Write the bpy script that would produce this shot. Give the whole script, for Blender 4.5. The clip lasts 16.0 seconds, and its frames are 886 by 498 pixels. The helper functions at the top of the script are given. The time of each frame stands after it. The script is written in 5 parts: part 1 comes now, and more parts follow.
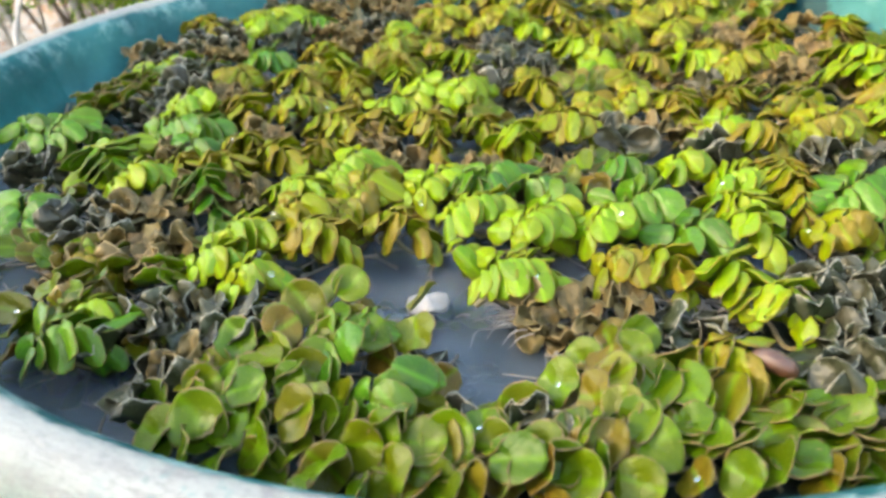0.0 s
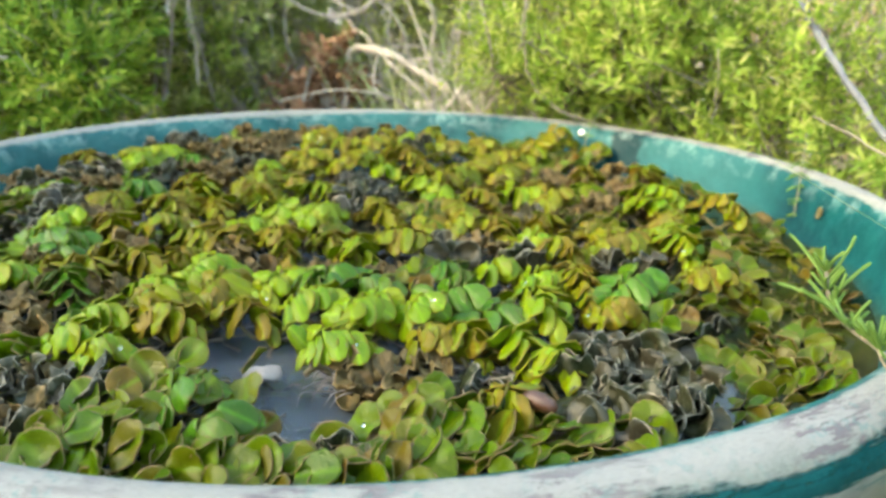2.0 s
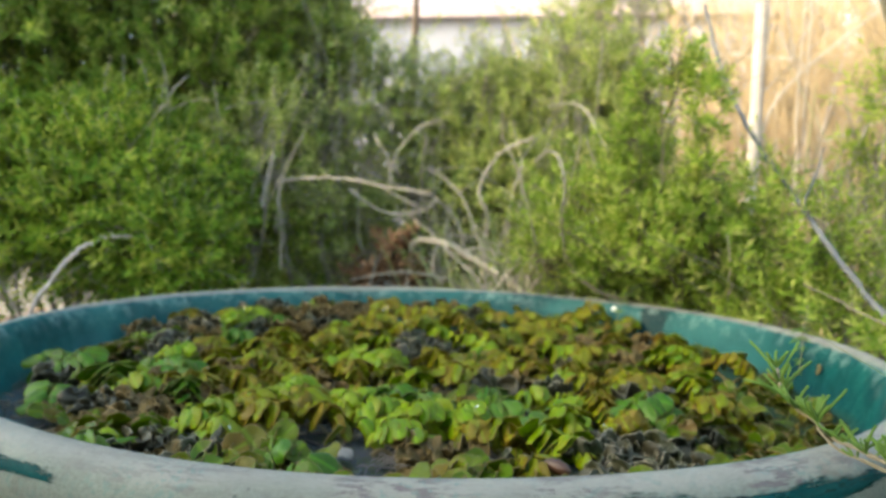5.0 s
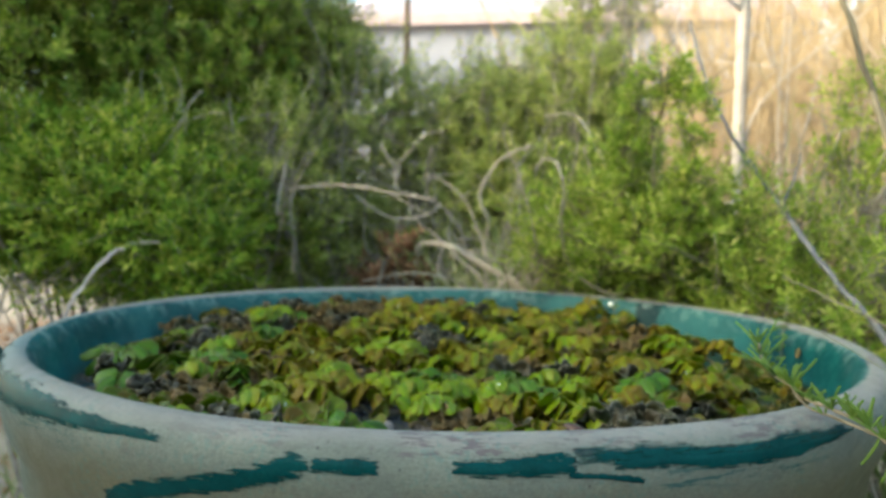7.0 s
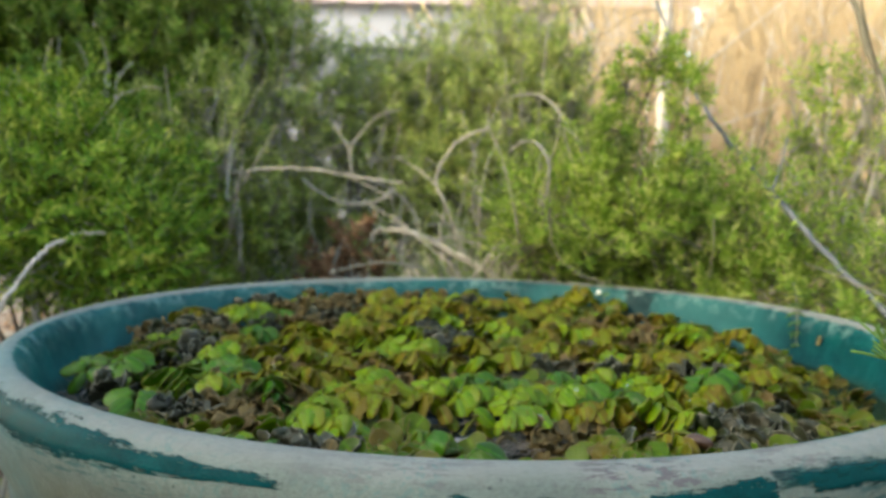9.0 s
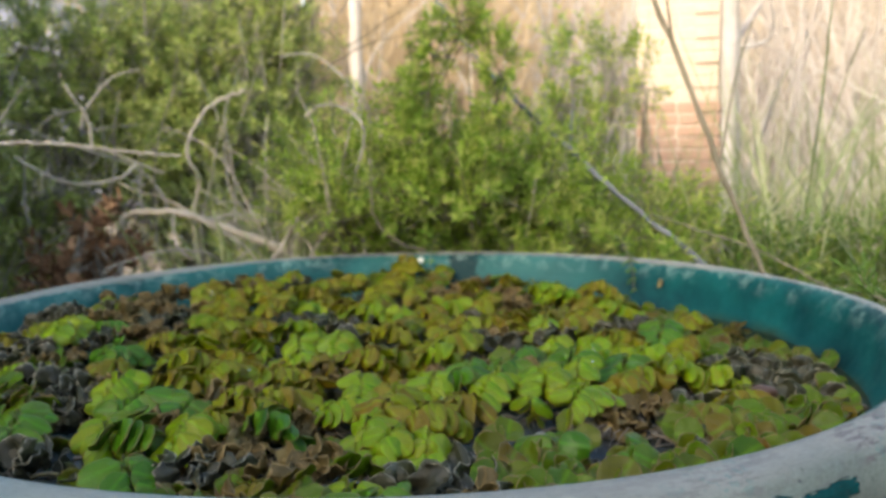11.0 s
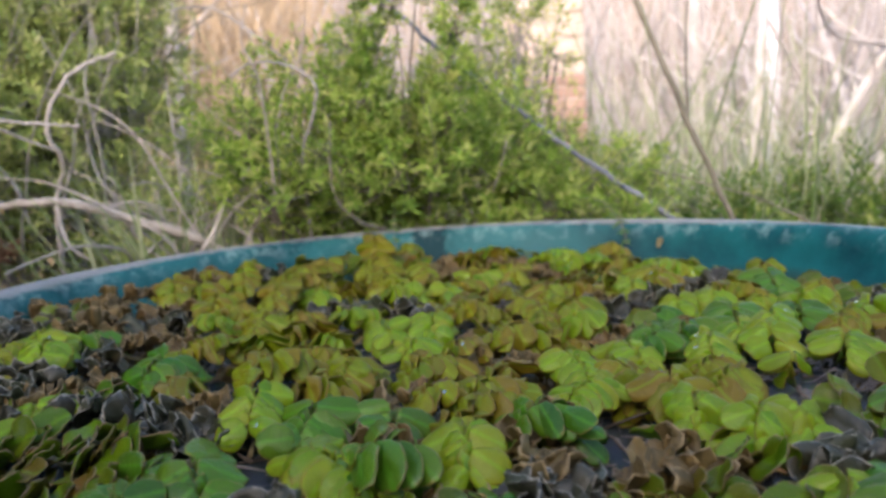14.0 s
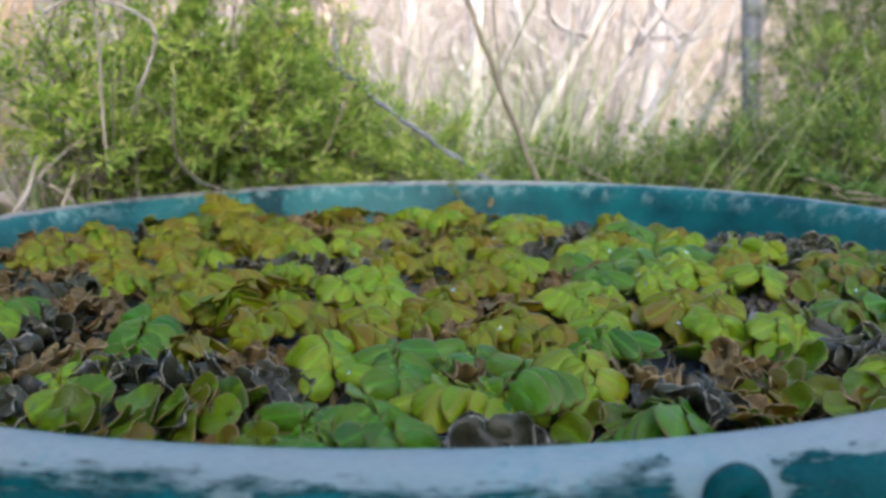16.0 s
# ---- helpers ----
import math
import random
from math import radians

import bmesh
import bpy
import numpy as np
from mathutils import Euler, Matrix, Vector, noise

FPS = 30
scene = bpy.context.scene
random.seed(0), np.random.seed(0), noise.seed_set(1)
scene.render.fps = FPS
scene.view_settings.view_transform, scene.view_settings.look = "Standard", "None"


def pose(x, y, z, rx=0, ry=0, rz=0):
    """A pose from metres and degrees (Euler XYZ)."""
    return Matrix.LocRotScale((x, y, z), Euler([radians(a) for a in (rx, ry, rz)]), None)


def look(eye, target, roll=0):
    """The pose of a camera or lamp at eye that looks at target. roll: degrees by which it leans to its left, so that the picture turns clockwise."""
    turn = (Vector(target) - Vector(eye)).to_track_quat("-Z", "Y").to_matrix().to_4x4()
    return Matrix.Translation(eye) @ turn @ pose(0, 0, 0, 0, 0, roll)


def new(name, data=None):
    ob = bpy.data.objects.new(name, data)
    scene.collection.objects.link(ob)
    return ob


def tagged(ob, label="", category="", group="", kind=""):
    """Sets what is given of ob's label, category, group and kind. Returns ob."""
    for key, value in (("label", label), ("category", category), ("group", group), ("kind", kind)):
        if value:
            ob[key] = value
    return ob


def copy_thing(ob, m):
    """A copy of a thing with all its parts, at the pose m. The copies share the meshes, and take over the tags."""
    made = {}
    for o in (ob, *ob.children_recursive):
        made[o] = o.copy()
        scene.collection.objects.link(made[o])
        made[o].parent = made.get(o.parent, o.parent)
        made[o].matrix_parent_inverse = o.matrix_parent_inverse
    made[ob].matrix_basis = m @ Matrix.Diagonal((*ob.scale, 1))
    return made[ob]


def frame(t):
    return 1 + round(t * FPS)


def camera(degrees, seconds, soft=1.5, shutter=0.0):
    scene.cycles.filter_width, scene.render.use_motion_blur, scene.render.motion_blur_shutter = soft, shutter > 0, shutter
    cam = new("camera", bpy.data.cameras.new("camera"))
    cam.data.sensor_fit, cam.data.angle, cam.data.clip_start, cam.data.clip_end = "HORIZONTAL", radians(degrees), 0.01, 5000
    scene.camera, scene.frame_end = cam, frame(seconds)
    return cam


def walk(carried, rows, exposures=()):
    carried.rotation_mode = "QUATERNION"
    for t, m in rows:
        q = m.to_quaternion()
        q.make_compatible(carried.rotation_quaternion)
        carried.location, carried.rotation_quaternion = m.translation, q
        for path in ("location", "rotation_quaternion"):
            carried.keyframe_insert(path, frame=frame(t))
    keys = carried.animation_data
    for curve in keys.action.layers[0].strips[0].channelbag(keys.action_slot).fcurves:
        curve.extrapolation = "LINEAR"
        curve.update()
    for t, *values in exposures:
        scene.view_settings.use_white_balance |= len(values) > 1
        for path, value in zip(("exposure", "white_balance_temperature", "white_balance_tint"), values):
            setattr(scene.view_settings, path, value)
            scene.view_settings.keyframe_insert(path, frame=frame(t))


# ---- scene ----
FOV = 57.66
cam = camera(FOV, 16.0, soft=3.0)

# seconds, eye x y z, heading, pitch, roll
PATH = [
    (0.0, 0.0762, -0.5427, 0.7686, 14.66, -30.18, -2.43),
    (0.5, 0.0904, -0.5590, 0.7664, 12.43, -27.75, -1.82),
    (1.0, 0.1064, -0.5867, 0.7755, 11.35, -24.79, -2.09),
    (1.5, 0.1120, -0.5989, 0.7680, 8.46, -21.90, -0.44),
    (2.0, 0.1248, -0.6144, 0.7584, 6.14, -18.54, 1.22),
    (2.5, 0.1328, -0.6282, 0.7491, 7.31, -13.50, 2.54),
    (3.0, 0.1234, -0.6482, 0.7592, 8.99, -11.54, 2.73),
    (3.5, 0.1344, -0.6749, 0.7592, 9.62, -9.16, 1.90),
    (4.0, 0.1450, -0.7074, 0.7429, 11.16, -5.68, 1.85),
    (4.5, 0.1467, -0.7325, 0.7294, 11.49, -4.64, 1.94),
    (4.7, 0.1504, -0.7384, 0.7294, 10.68, -3.87, 2.05),
    (6.8, 0.1381, -0.8389, 0.7210, 10.16, -2.94, 1.37),
    (7.0, 0.1355, -0.8370, 0.7267, 9.59, -3.08, 1.26),
    (7.5, 0.1387, -0.8488, 0.7323, 9.82, -3.16, 1.30),
    (8.0, 0.1323, -0.8434, 0.7320, 9.34, -3.31, 1.04),
    (8.5, 0.0774, -0.8216, 0.7366, 6.14, -3.58, 1.35),
    (9.0, -0.0218, -0.7778, 0.7277, 0.69, -4.17, 1.16),
    (9.5, -0.0982, -0.7296, 0.7213, -6.05, -4.45, 0.59),
    (10.0, -0.1658, -0.6878, 0.7328, -16.60, -5.08, -0.47),
    (10.2, -0.1853, -0.6774, 0.7366, -19.66, -5.45, -0.55),
    (12.3, -0.3842, -0.5651, 0.7194, -36.13, -6.35, -1.82),
    (12.5, -0.3790, -0.5496, 0.7218, -38.03, -6.19, -1.90),
    (13.0, -0.3877, -0.4994, 0.7224, -38.65, -7.01, -3.55),
    (13.5, -0.4034, -0.4312, 0.7093, -41.05, -6.98, -3.13),
    (14.0, -0.4336, -0.3858, 0.6954, -44.72, -7.22, -3.21),
    (14.5, -0.4944, -0.3389, 0.6866, -50.06, -9.01, -1.81),
    (15.0, -0.5315, -0.2904, 0.6894, -58.15, -9.90, -1.01),
    (15.5, -0.5427, -0.2562, 0.6928, -63.78, -9.58, -0.78),
    (16.0, -0.5507, -0.2443, 0.6912, -67.10, -10.04, -0.66),
]


def carried_pose(x, y, z, heading, pitch, roll):
    return pose(x, y, z, 0, 0, heading) @ pose(0, 0, 0, 90 + pitch) @ pose(0, 0, 0, 0, 0, roll)


# seconds, stops, kelvin, tint: the camera's own brightening
EXPOSURES = [(0.0, 3.92, 8100, 6), (1.0, 3.78, 8000, 5), (2.0, 3.56, 8000, 1), (4.5, 2.8, 7900, -1), (7.0, 2.4, 7600, -4), (9.0, 2.45, 7600, -3), (9.5, 2.42, 7600, -2), (10.2, 2.32, 7500, 0), (12.5, 2.28, 6500, 17), (14.0, 2.33, 6300, 19), (15.0, 2.48, 6200, 16), (16.0, 2.44, 6100, 13)]
walk(cam, [(t, carried_pose(*row)) for t, *row in PATH], EXPOSURES)
cam.data.dof.use_dof = True
cam.data.dof.focus_distance = 0.40
cam.data.dof.aperture_fstop = 11.0

# ---- light: low warm sun behind an added, unseen wall, open sky above ----
SUN_AZ, SUN_EL = 238.0, 24.0          # compass-like, from +y towards +x; height
world = bpy.data.worlds.new("sky")
world.use_nodes = True
scene.world = world
sky = world.node_tree.nodes.new("ShaderNodeTexSky")
sky.sky_type, sky.sun_disc = "NISHITA", False
sky.sun_elevation, sky.sun_rotation = radians(SUN_EL), radians(SUN_AZ)
sky.air_density, sky.dust_density = 1.0, 2.0
background = world.node_tree.nodes["Background"]
world.node_tree.links.new(sky.outputs[0], background.inputs[0])
background.inputs[1].default_value = 0.15

sun = new("sun", bpy.data.lights.new("sun", "SUN"))
sun.data.energy, sun.data.angle, sun.data.color = 1.05, radians(10), (1.0, 0.86, 0.68)
sun_from = Vector((math.sin(radians(SUN_AZ)) * math.cos(radians(SUN_EL)), math.cos(radians(SUN_AZ)) * math.cos(radians(SUN_EL)), math.sin(radians(SUN_EL))))
sun.matrix_world = look(sun_from * 20, (0, 0, 0))


# ---- helpers ----
def link_mesh(name, verts, faces, material, parent=None, label="", smooth=True, attribute=None):
    me = bpy.data.meshes.new(name)
    me.from_pydata(verts, [], faces)
    me.update()
    if smooth:
        me.polygons.foreach_set("use_smooth", [True] * len(me.polygons))
    if attribute is not None:
        me.attributes.new("edge", "FLOAT", "POINT").data.foreach_set("value", attribute)
    me.materials.append(material)
    ob = new(name, me)
    ob.parent = parent
    if label:
        tagged(ob, label)
    return ob


def fast_mesh(name, verts, quads, material):
    """A mesh from arrays of points (n, 3) and quads (m, 4)."""
    me = bpy.data.meshes.new(name)
    me.vertices.add(len(verts))
    me.vertices.foreach_set("co", np.asarray(verts, np.float32).ravel())
    me.loops.add(len(quads) * 4)
    me.loops.foreach_set("vertex_index", np.asarray(quads, np.int32).ravel())
    me.polygons.add(len(quads))
    me.polygons.foreach_set("loop_start", np.arange(0, len(quads) * 4, 4, dtype=np.int32))
    me.polygons.foreach_set("use_smooth", np.ones(len(quads), bool))
    me.update(calc_edges=True)
    me.validate()
    me.materials.append(material)
    return me


def part(name, bm, material, parent, label=""):
    me = bpy.data.meshes.new(name)
    bm.to_mesh(me)
    bm.free()
    me.materials.append(material)
    ob = new(name, me)
    ob.parent = parent
    if label:
        tagged(ob, label)
    return ob


def thing(name, label, category, at=(0, 0, 0), group="", kind=""):
    ob = new(name)
    ob.empty_display_size = 0.02
    ob.location = at
    return tagged(ob, label, category, group, kind)


def spline(points, steps):
    """A smooth line through the points, as an array."""
    p = np.asarray(points, float)
    p = np.vstack([2 * p[0] - p[1], p, 2 * p[-1] - p[-2]])
    out = []
    for i in range(1, len(p) - 2):
        for s in np.linspace(0, 1, steps, endpoint=False):
            a, b, c, d = p[i - 1:i + 3]
            out.append(0.5 * (2 * b + (c - a) * s + (2 * a - 5 * b + 4 * c - d) * s * s + (3 * b - a - 3 * c + d) * s ** 3))
    out.append(p[-2])
    return np.array(out)


def tube(line, r0, r1, sides=6, knots=0.0, rng=None):
    """Points and quads of a tapered, slightly knotty tube along a line."""
    line = np.asarray(line, float)
    n = len(line)
    t = np.gradient(line, axis=0)
    t /= np.linalg.norm(t, axis=1)[:, None] + 1e-9
    ref = np.array([0.31, 0.2, 0.93]) if abs(t[:, 2]).mean() < 0.8 else np.array([0.9, 0.3, 0.1])
    a = np.cross(t, ref)
    a /= np.linalg.norm(a, axis=1)[:, None] + 1e-9
    b = np.cross(t, a)
    r = np.linspace(r0, r1, n)
    if knots and rng is not None:
        r = r * (1 + knots * rng.normal(size=n))
    ang = np.linspace(0, 2 * np.pi, sides, endpoint=False)
    v = line[:, None] + r[:, None, None] * (np.cos(ang)[None, :, None] * a[:, None] + np.sin(ang)[None, :, None] * b[:, None])
    i, k = np.meshgrid(np.arange(n - 1), np.arange(sides), indexing="ij")
    j = (k + 1) % sides
    q = np.stack([i * sides + k, i * sides + j, (i + 1) * sides + j, (i + 1) * sides + k], -1).reshape(-1, 4)
    return v.reshape(-1, 3), q


def joined(pieces):
    verts, quads, base = [], [], 0
    for v, q in pieces:
        verts.append(v)
        quads.append(q + base)
        base += len(v)
    return np.vstack(verts), np.vstack(quads)


# ---- materials ----
def material(name, rough=0.6, metal=0.0):
    m = bpy.data.materials.new(name)
    m.use_nodes = True
    bsdf = m.node_tree.nodes["Principled BSDF"]
    bsdf.inputs["Roughness"].default_value = rough
    bsdf.inputs["Metallic"].default_value = metal
    return m, m.node_tree, bsdf


def node(nt, kind, **values):
    n = nt.nodes.new("ShaderNode" + kind)
    for key, value in values.items():
        n.inputs[key.replace("_", " ")].default_value = value
    return n


def noise_of(nt, scale, detail=4.0, rough=0.6, coords=None):
    n = node(nt, "TexNoise", Scale=scale, Detail=detail, Roughness=rough)
    if coords is None:
        coords = node(nt, "TexCoord").outputs["Object"]
    nt.links.new(coords, n.inputs["Vector"])
    return n.outputs["Fac"]


def ramp(nt, value, stops):
    r = nt.nodes.new("ShaderNodeValToRGB")
    while len(r.color_ramp.elements) < len(stops):
        r.color_ramp.elements.new(0.5)
    for e, (at, c) in zip(r.color_ramp.elements, stops):
        e.position, e.color = at, (*c, 1.0) if len(c) == 3 else c
    nt.links.new(value, r.inputs[0])
    return r.outputs[0]


def mixed(nt, fac, a, b, blend="MIX"):
    m = nt.nodes.new("ShaderNodeMix")
    m.data_type, m.blend_type = "RGBA", blend
    for socket, value in ((m.inputs[0], fac), (m.inputs[6], a), (m.inputs[7], b)):
        if isinstance(value, (float, int)):
            socket.default_value = value
        elif isinstance(value, tuple):
            socket.default_value = (*value, 1.0)
        else:
            nt.links.new(value, socket)
    return m.outputs[2]


def math_of(nt, op, a, b=None, clamp=False):
    m = nt.nodes.new("ShaderNodeMath")
    m.operation, m.use_clamp = op, clamp
    for socket, value in zip(m.inputs, (a, b)):
        if value is None:
            continue
        if isinstance(value, (float, int)):
            socket.default_value = value
        else:
            nt.links.new(value, socket)
    return m.outputs[0]


def bump(nt, bsdf, height, distance, strength=0.6):
    b = node(nt, "Bump", Strength=strength, Distance=distance)
    nt.links.new(height, b.inputs["Height"])
    nt.links.new(b.outputs[0], bsdf.inputs["Normal"])


def plain_material(name, dark, light, scale, rough, relief=0.002, fine=12.0):
    """Two-scale mottled surface between a dark and a light colour."""
    m, nt, bsdf = material(name, rough)
    big, small = noise_of(nt, scale), noise_of(nt, scale * fine)
    value = math_of(nt, "ADD", math_of(nt, "MULTIPLY", big, 0.6), math_of(nt, "MULTIPLY", small, 0.4))
    nt.links.new(ramp(nt, value, [(0.32, dark), (0.68, light)]), bsdf.inputs["Base Color"])
    bump(nt, bsdf, small, relief)
    return m


def leaf_material(name, colours, rim, rough, pass_share=0.25, blotch=0.4, spots=0.35, rim_from=0.93, gloss=0.4):
    """Leaf: hue by piece, mottling, a withered rim, fine papillae, some light through the blade."""
    m, nt, bsdf = material(name, rough)
    info = nt.nodes.new("ShaderNodeObjectInfo")
    hue = ramp(nt, info.outputs["Random"], [(i / max(1, len(colours) - 1), c) for i, c in enumerate(colours)])
    mottle = noise_of(nt, 160.0, 3.0)
    base = mixed(nt, ramp(nt, mottle, [(0.45, (0, 0, 0)), (0.75, (blotch, blotch, blotch))]), hue, rim)
    # single leaves turn, and fade towards their tips
    turn = noise_of(nt, 55.0, 2.0)
    base = mixed(nt, ramp(nt, turn, [(0.40, (0, 0, 0)), (0.72, (0.45, 0.45, 0.45))]), base, colours[2])
    edge = nt.nodes.new("ShaderNodeAttribute")
    edge.attribute_name = "edge"
    worn = math_of(nt, "ADD", edge.outputs["Fac"], math_of(nt, "MULTIPLY", math_of(nt, "SUBTRACT", noise_of(nt, 330.0, 3.0), 0.5), 0.34))
    base = mixed(nt, ramp(nt, worn, [(rim_from, (0, 0, 0)), (rim_from + 0.07, (1, 1, 1))]), base, rim)
    rib = nt.nodes.new("ShaderNodeAttribute")
    rib.attribute_name = "rib"
    base = mixed(nt, ramp(nt, rib.outputs["Fac"], [(0.0, (0.6, 0.6, 0.6)), (0.20, (0, 0, 0))]), base, tuple(1.6 * c for c in colours[1]))
    nt.links.new(base, bsdf.inputs["Base Color"])
    bsdf.inputs["Specular IOR Level"].default_value = gloss
    if spots:
        v = node(nt, "TexVoronoi", Scale=560.0)
        nt.links.new(node(nt, "TexCoord").outputs["Object"], v.inputs["Vector"])
        speck = ramp(nt, v.outputs["Distance"], [(0.14, (spots, spots, spots)), (0.30, (0, 0, 0))])
        base = mixed(nt, speck, base, tuple(1.7 * c + k for c, k in zip(colours[2], (0.02, 0.02, 0.006))))
        nt.links.new(base, bsdf.inputs["Base Color"])
        height = math_of(nt, "ADD", math_of(nt, "MULTIPLY", v.outputs["Distance"], -1.2), math_of(nt, "MULTIPLY", mottle, 1.5))
        bump(nt, bsdf, height, 0.0009, 0.26)
    lit = nt.nodes.new("ShaderNodeBsdfTranslucent")
    nt.links.new(base, lit.inputs["Color"])
    mix = nt.nodes.new("ShaderNodeMixShader")
    mix.inputs[0].default_value = pass_share
    out = nt.nodes["Material Output"]
    nt.links.new(bsdf.outputs[0], mix.inputs[1])
    nt.links.new(lit.outputs[0], mix.inputs[2])
    nt.links.new(mix.outputs[0], out.inputs["Surface"])
    return m


def foliage_material(name, colours, rough=0.5, pass_share=0.3):
    """Shrub leaves: colour by single leaf, dulled in large patches."""
    m, nt, bsdf = material(name, rough)
    geo = nt.nodes.new("ShaderNodeNewGeometry")
    hue = ramp(nt, geo.outputs["Random Per Island"], [(i / max(1, len(colours) - 1), c) for i, c in enumerate(colours)])
    bsdf.inputs["Specular IOR Level"].default_value = 0.2
    patch = noise_of(nt, 9.0, 2.0)
    base = mixed(nt, ramp(nt, patch, [(0.45, (0, 0, 0)), (0.7, (0.6, 0.6, 0.6))]), hue, colours[0])
    nt.links.new(base, bsdf.inputs["Base Color"])
    lit = nt.nodes.new("ShaderNodeBsdfTranslucent")
    nt.links.new(base, lit.inputs["Color"])
    mix = nt.nodes.new("ShaderNodeMixShader")
    mix.inputs[0].default_value = pass_share
    nt.links.new(bsdf.outputs[0], mix.inputs[1])
    nt.links.new(lit.outputs[0], mix.inputs[2])
    nt.links.new(mix.outputs[0], nt.nodes["Material Output"].inputs["Surface"])
    return m


LEAF = {
    "bright": leaf_material("fern_bright", [(0.070, 0.175, 0.0030), (0.125, 0.230, 0.0040), (0.190, 0.225, 0.0045), (0.080, 0.165, 0.0060), (0.170, 0.270, 0.0040)], (0.190, 0.150, 0.014), 0.34, 0.36, 0.35, 0.20, 0.93, 0.26),
    "emerald": leaf_material("fern_emerald", [(0.024, 0.105, 0.0050), (0.048, 0.145, 0.0060), (0.070, 0.135, 0.0050), (0.017, 0.075, 0.0060), (0.070, 0.165, 0.0050)], (0.14, 0.13, 0.03), 0.30, 0.34, 0.20, 0.15, 0.93, 0.26),
    "yellow": leaf_material("fern_yellow", [(0.170, 0.182, 0.0040), (0.120, 0.178, 0.0035), (0.168, 0.150, 0.0045), (0.145, 0.098, 0.0080), (0.090, 0.145, 0.0035), (0.165, 0.105, 0.0100)], (0.16, 0.105, 0.016), 0.36, 0.36, 0.40, 0.20, 0.92, 0.22),
    "olive": leaf_material("fern_olive", [(0.036, 0.088, 0.0025), (0.072, 0.125, 0.0030), (0.096, 0.105, 0.0035), (0.025, 0.064, 0.0030), (0.115, 0.055, 0.0080), (0.060, 0.120, 0.0030)], (0.21, 0.145, 0.07), 0.30, 0.36, 0.06, 0.28, 0.962, 0.22),
    "broad": leaf_material("fern_broad", [(0.036, 0.098, 0.0025), (0.072, 0.142, 0.0030), (0.094, 0.118, 0.0035), (0.025, 0.074, 0.0030), (0.105, 0.172, 0.0035), (0.120, 0.066, 0.0080), (0.050, 0.125, 0.0030)], (0.20, 0.135, 0.065), 0.30, 0.38, 0.06, 0.26, 0.962, 0.22),
    "brown": leaf_material("fern_brown", [(0.072, 0.044, 0.015), (0.115, 0.074, 0.024), (0.056, 0.042, 0.014), (0.150, 0.108, 0.036)], (0.24, 0.17, 0.08), 0.46, 0.20, 0.30, 0.2, 0.93, 0.2),
    "dark": leaf_material("fern_rotten", [(0.017, 0.016, 0.010), (0.027, 0.024, 0.014), (0.020, 0.027, 0.009), (0.034, 0.030, 0.018)], (0.20, 0.18, 0.135), 0.36, 0.12, 0.12, 0.25, 0.972, 0.26),
}
STEM = plain_material("fern_stem", (0.07, 0.05, 0.02), (0.2, 0.16, 0.06), 60.0, 0.55, 0.0005)
ROOT = plain_material("bleached_root", (0.11, 0.095, 0.085), (0.27, 0.24, 0.215), 60.0, 0.55, 0.0006)
DETRITUS = plain_material("detritus", (0.03, 0.024, 0.018), (0.20, 0.16, 0.11), 40.0, 0.6, 0.001)
BARK = plain_material("bark_grey", (0.13, 0.115, 0.10), (0.36, 0.33, 0.285), 30.0, 0.85, 0.002)
BARK_PALE = plain_material("bark_pale", (0.29, 0.255, 0.225), (0.53, 0.49, 0.46), 14.0, 0.8, 0.003)
BARK_WHITE = plain_material("bark_white", (0.48, 0.46, 0.47), (0.68, 0.66, 0.67), 14.0, 0.7, 0.003)
BARK_SAP = plain_material("bark_sapling", (0.085, 0.075, 0.05), (0.20, 0.175, 0.12), 30.0, 0.85, 0.002)
BARK_BLUE = plain_material("bark_blue_grey", (0.06, 0.068, 0.08), (0.16, 0.17, 0.18), 30.0, 0.8, 0.002)
DRYWOOD = plain_material("dead_wood", (0.20, 0.17, 0.135), (0.44, 0.39, 0.33), 35.0, 0.8, 0.0015)
STRAW = foliage_material("dry_grass", [(0.31, 0.26, 0.215), (0.41, 0.36, 0.315), (0.34, 0.28, 0.22), (0.48, 0.435, 0.39)], 0.7, 0.3)
GRASS = foliage_material("green_grass", [(0.13, 0.19, 0.07), (0.25, 0.31, 0.13), (0.38, 0.40, 0.22)], 0.5, 0.3)
SHRUB_GREEN = foliage_material("shrub_green", [(0.055, 0.125, 0.012), (0.140, 0.260, 0.022), (0.250, 0.360, 0.036), (0.42, 0.43, 0.09)], 0.6, 0.42)
SHRUB_LIME = foliage_material("shrub_lime", [(0.145, 0.245, 0.035), (0.26, 0.39, 0.055), (0.39, 0.49, 0.09), (0.54, 0.52, 0.19)], 0.6, 0.6)
SHRUB_OLIVE = foliage_material("shrub_olive", [(0.155, 0.215, 0.055), (0.285, 0.365, 0.085), (0.42, 0.475, 0.13), (0.54, 0.52, 0.23)], 0.6, 0.48)
BARK_BROWN = plain_material("bark_brown", (0.05, 0.035, 0.025), (0.15, 0.11, 0.08), 30.0, 0.85, 0.002)
SHRUB_DARK = foliage_material("shrub_dark", [(0.085, 0.160, 0.020), (0.185, 0.290, 0.034), (0.32, 0.40, 0.060), (0.46, 0.45, 0.14)], 0.6, 0.45)
SHRUB_DEEP = foliage_material("shrub_deep", [(0.040, 0.090, 0.013), (0.085, 0.155, 0.020), (0.15, 0.22, 0.032), (0.24, 0.26, 0.07)], 0.6, 0.35)
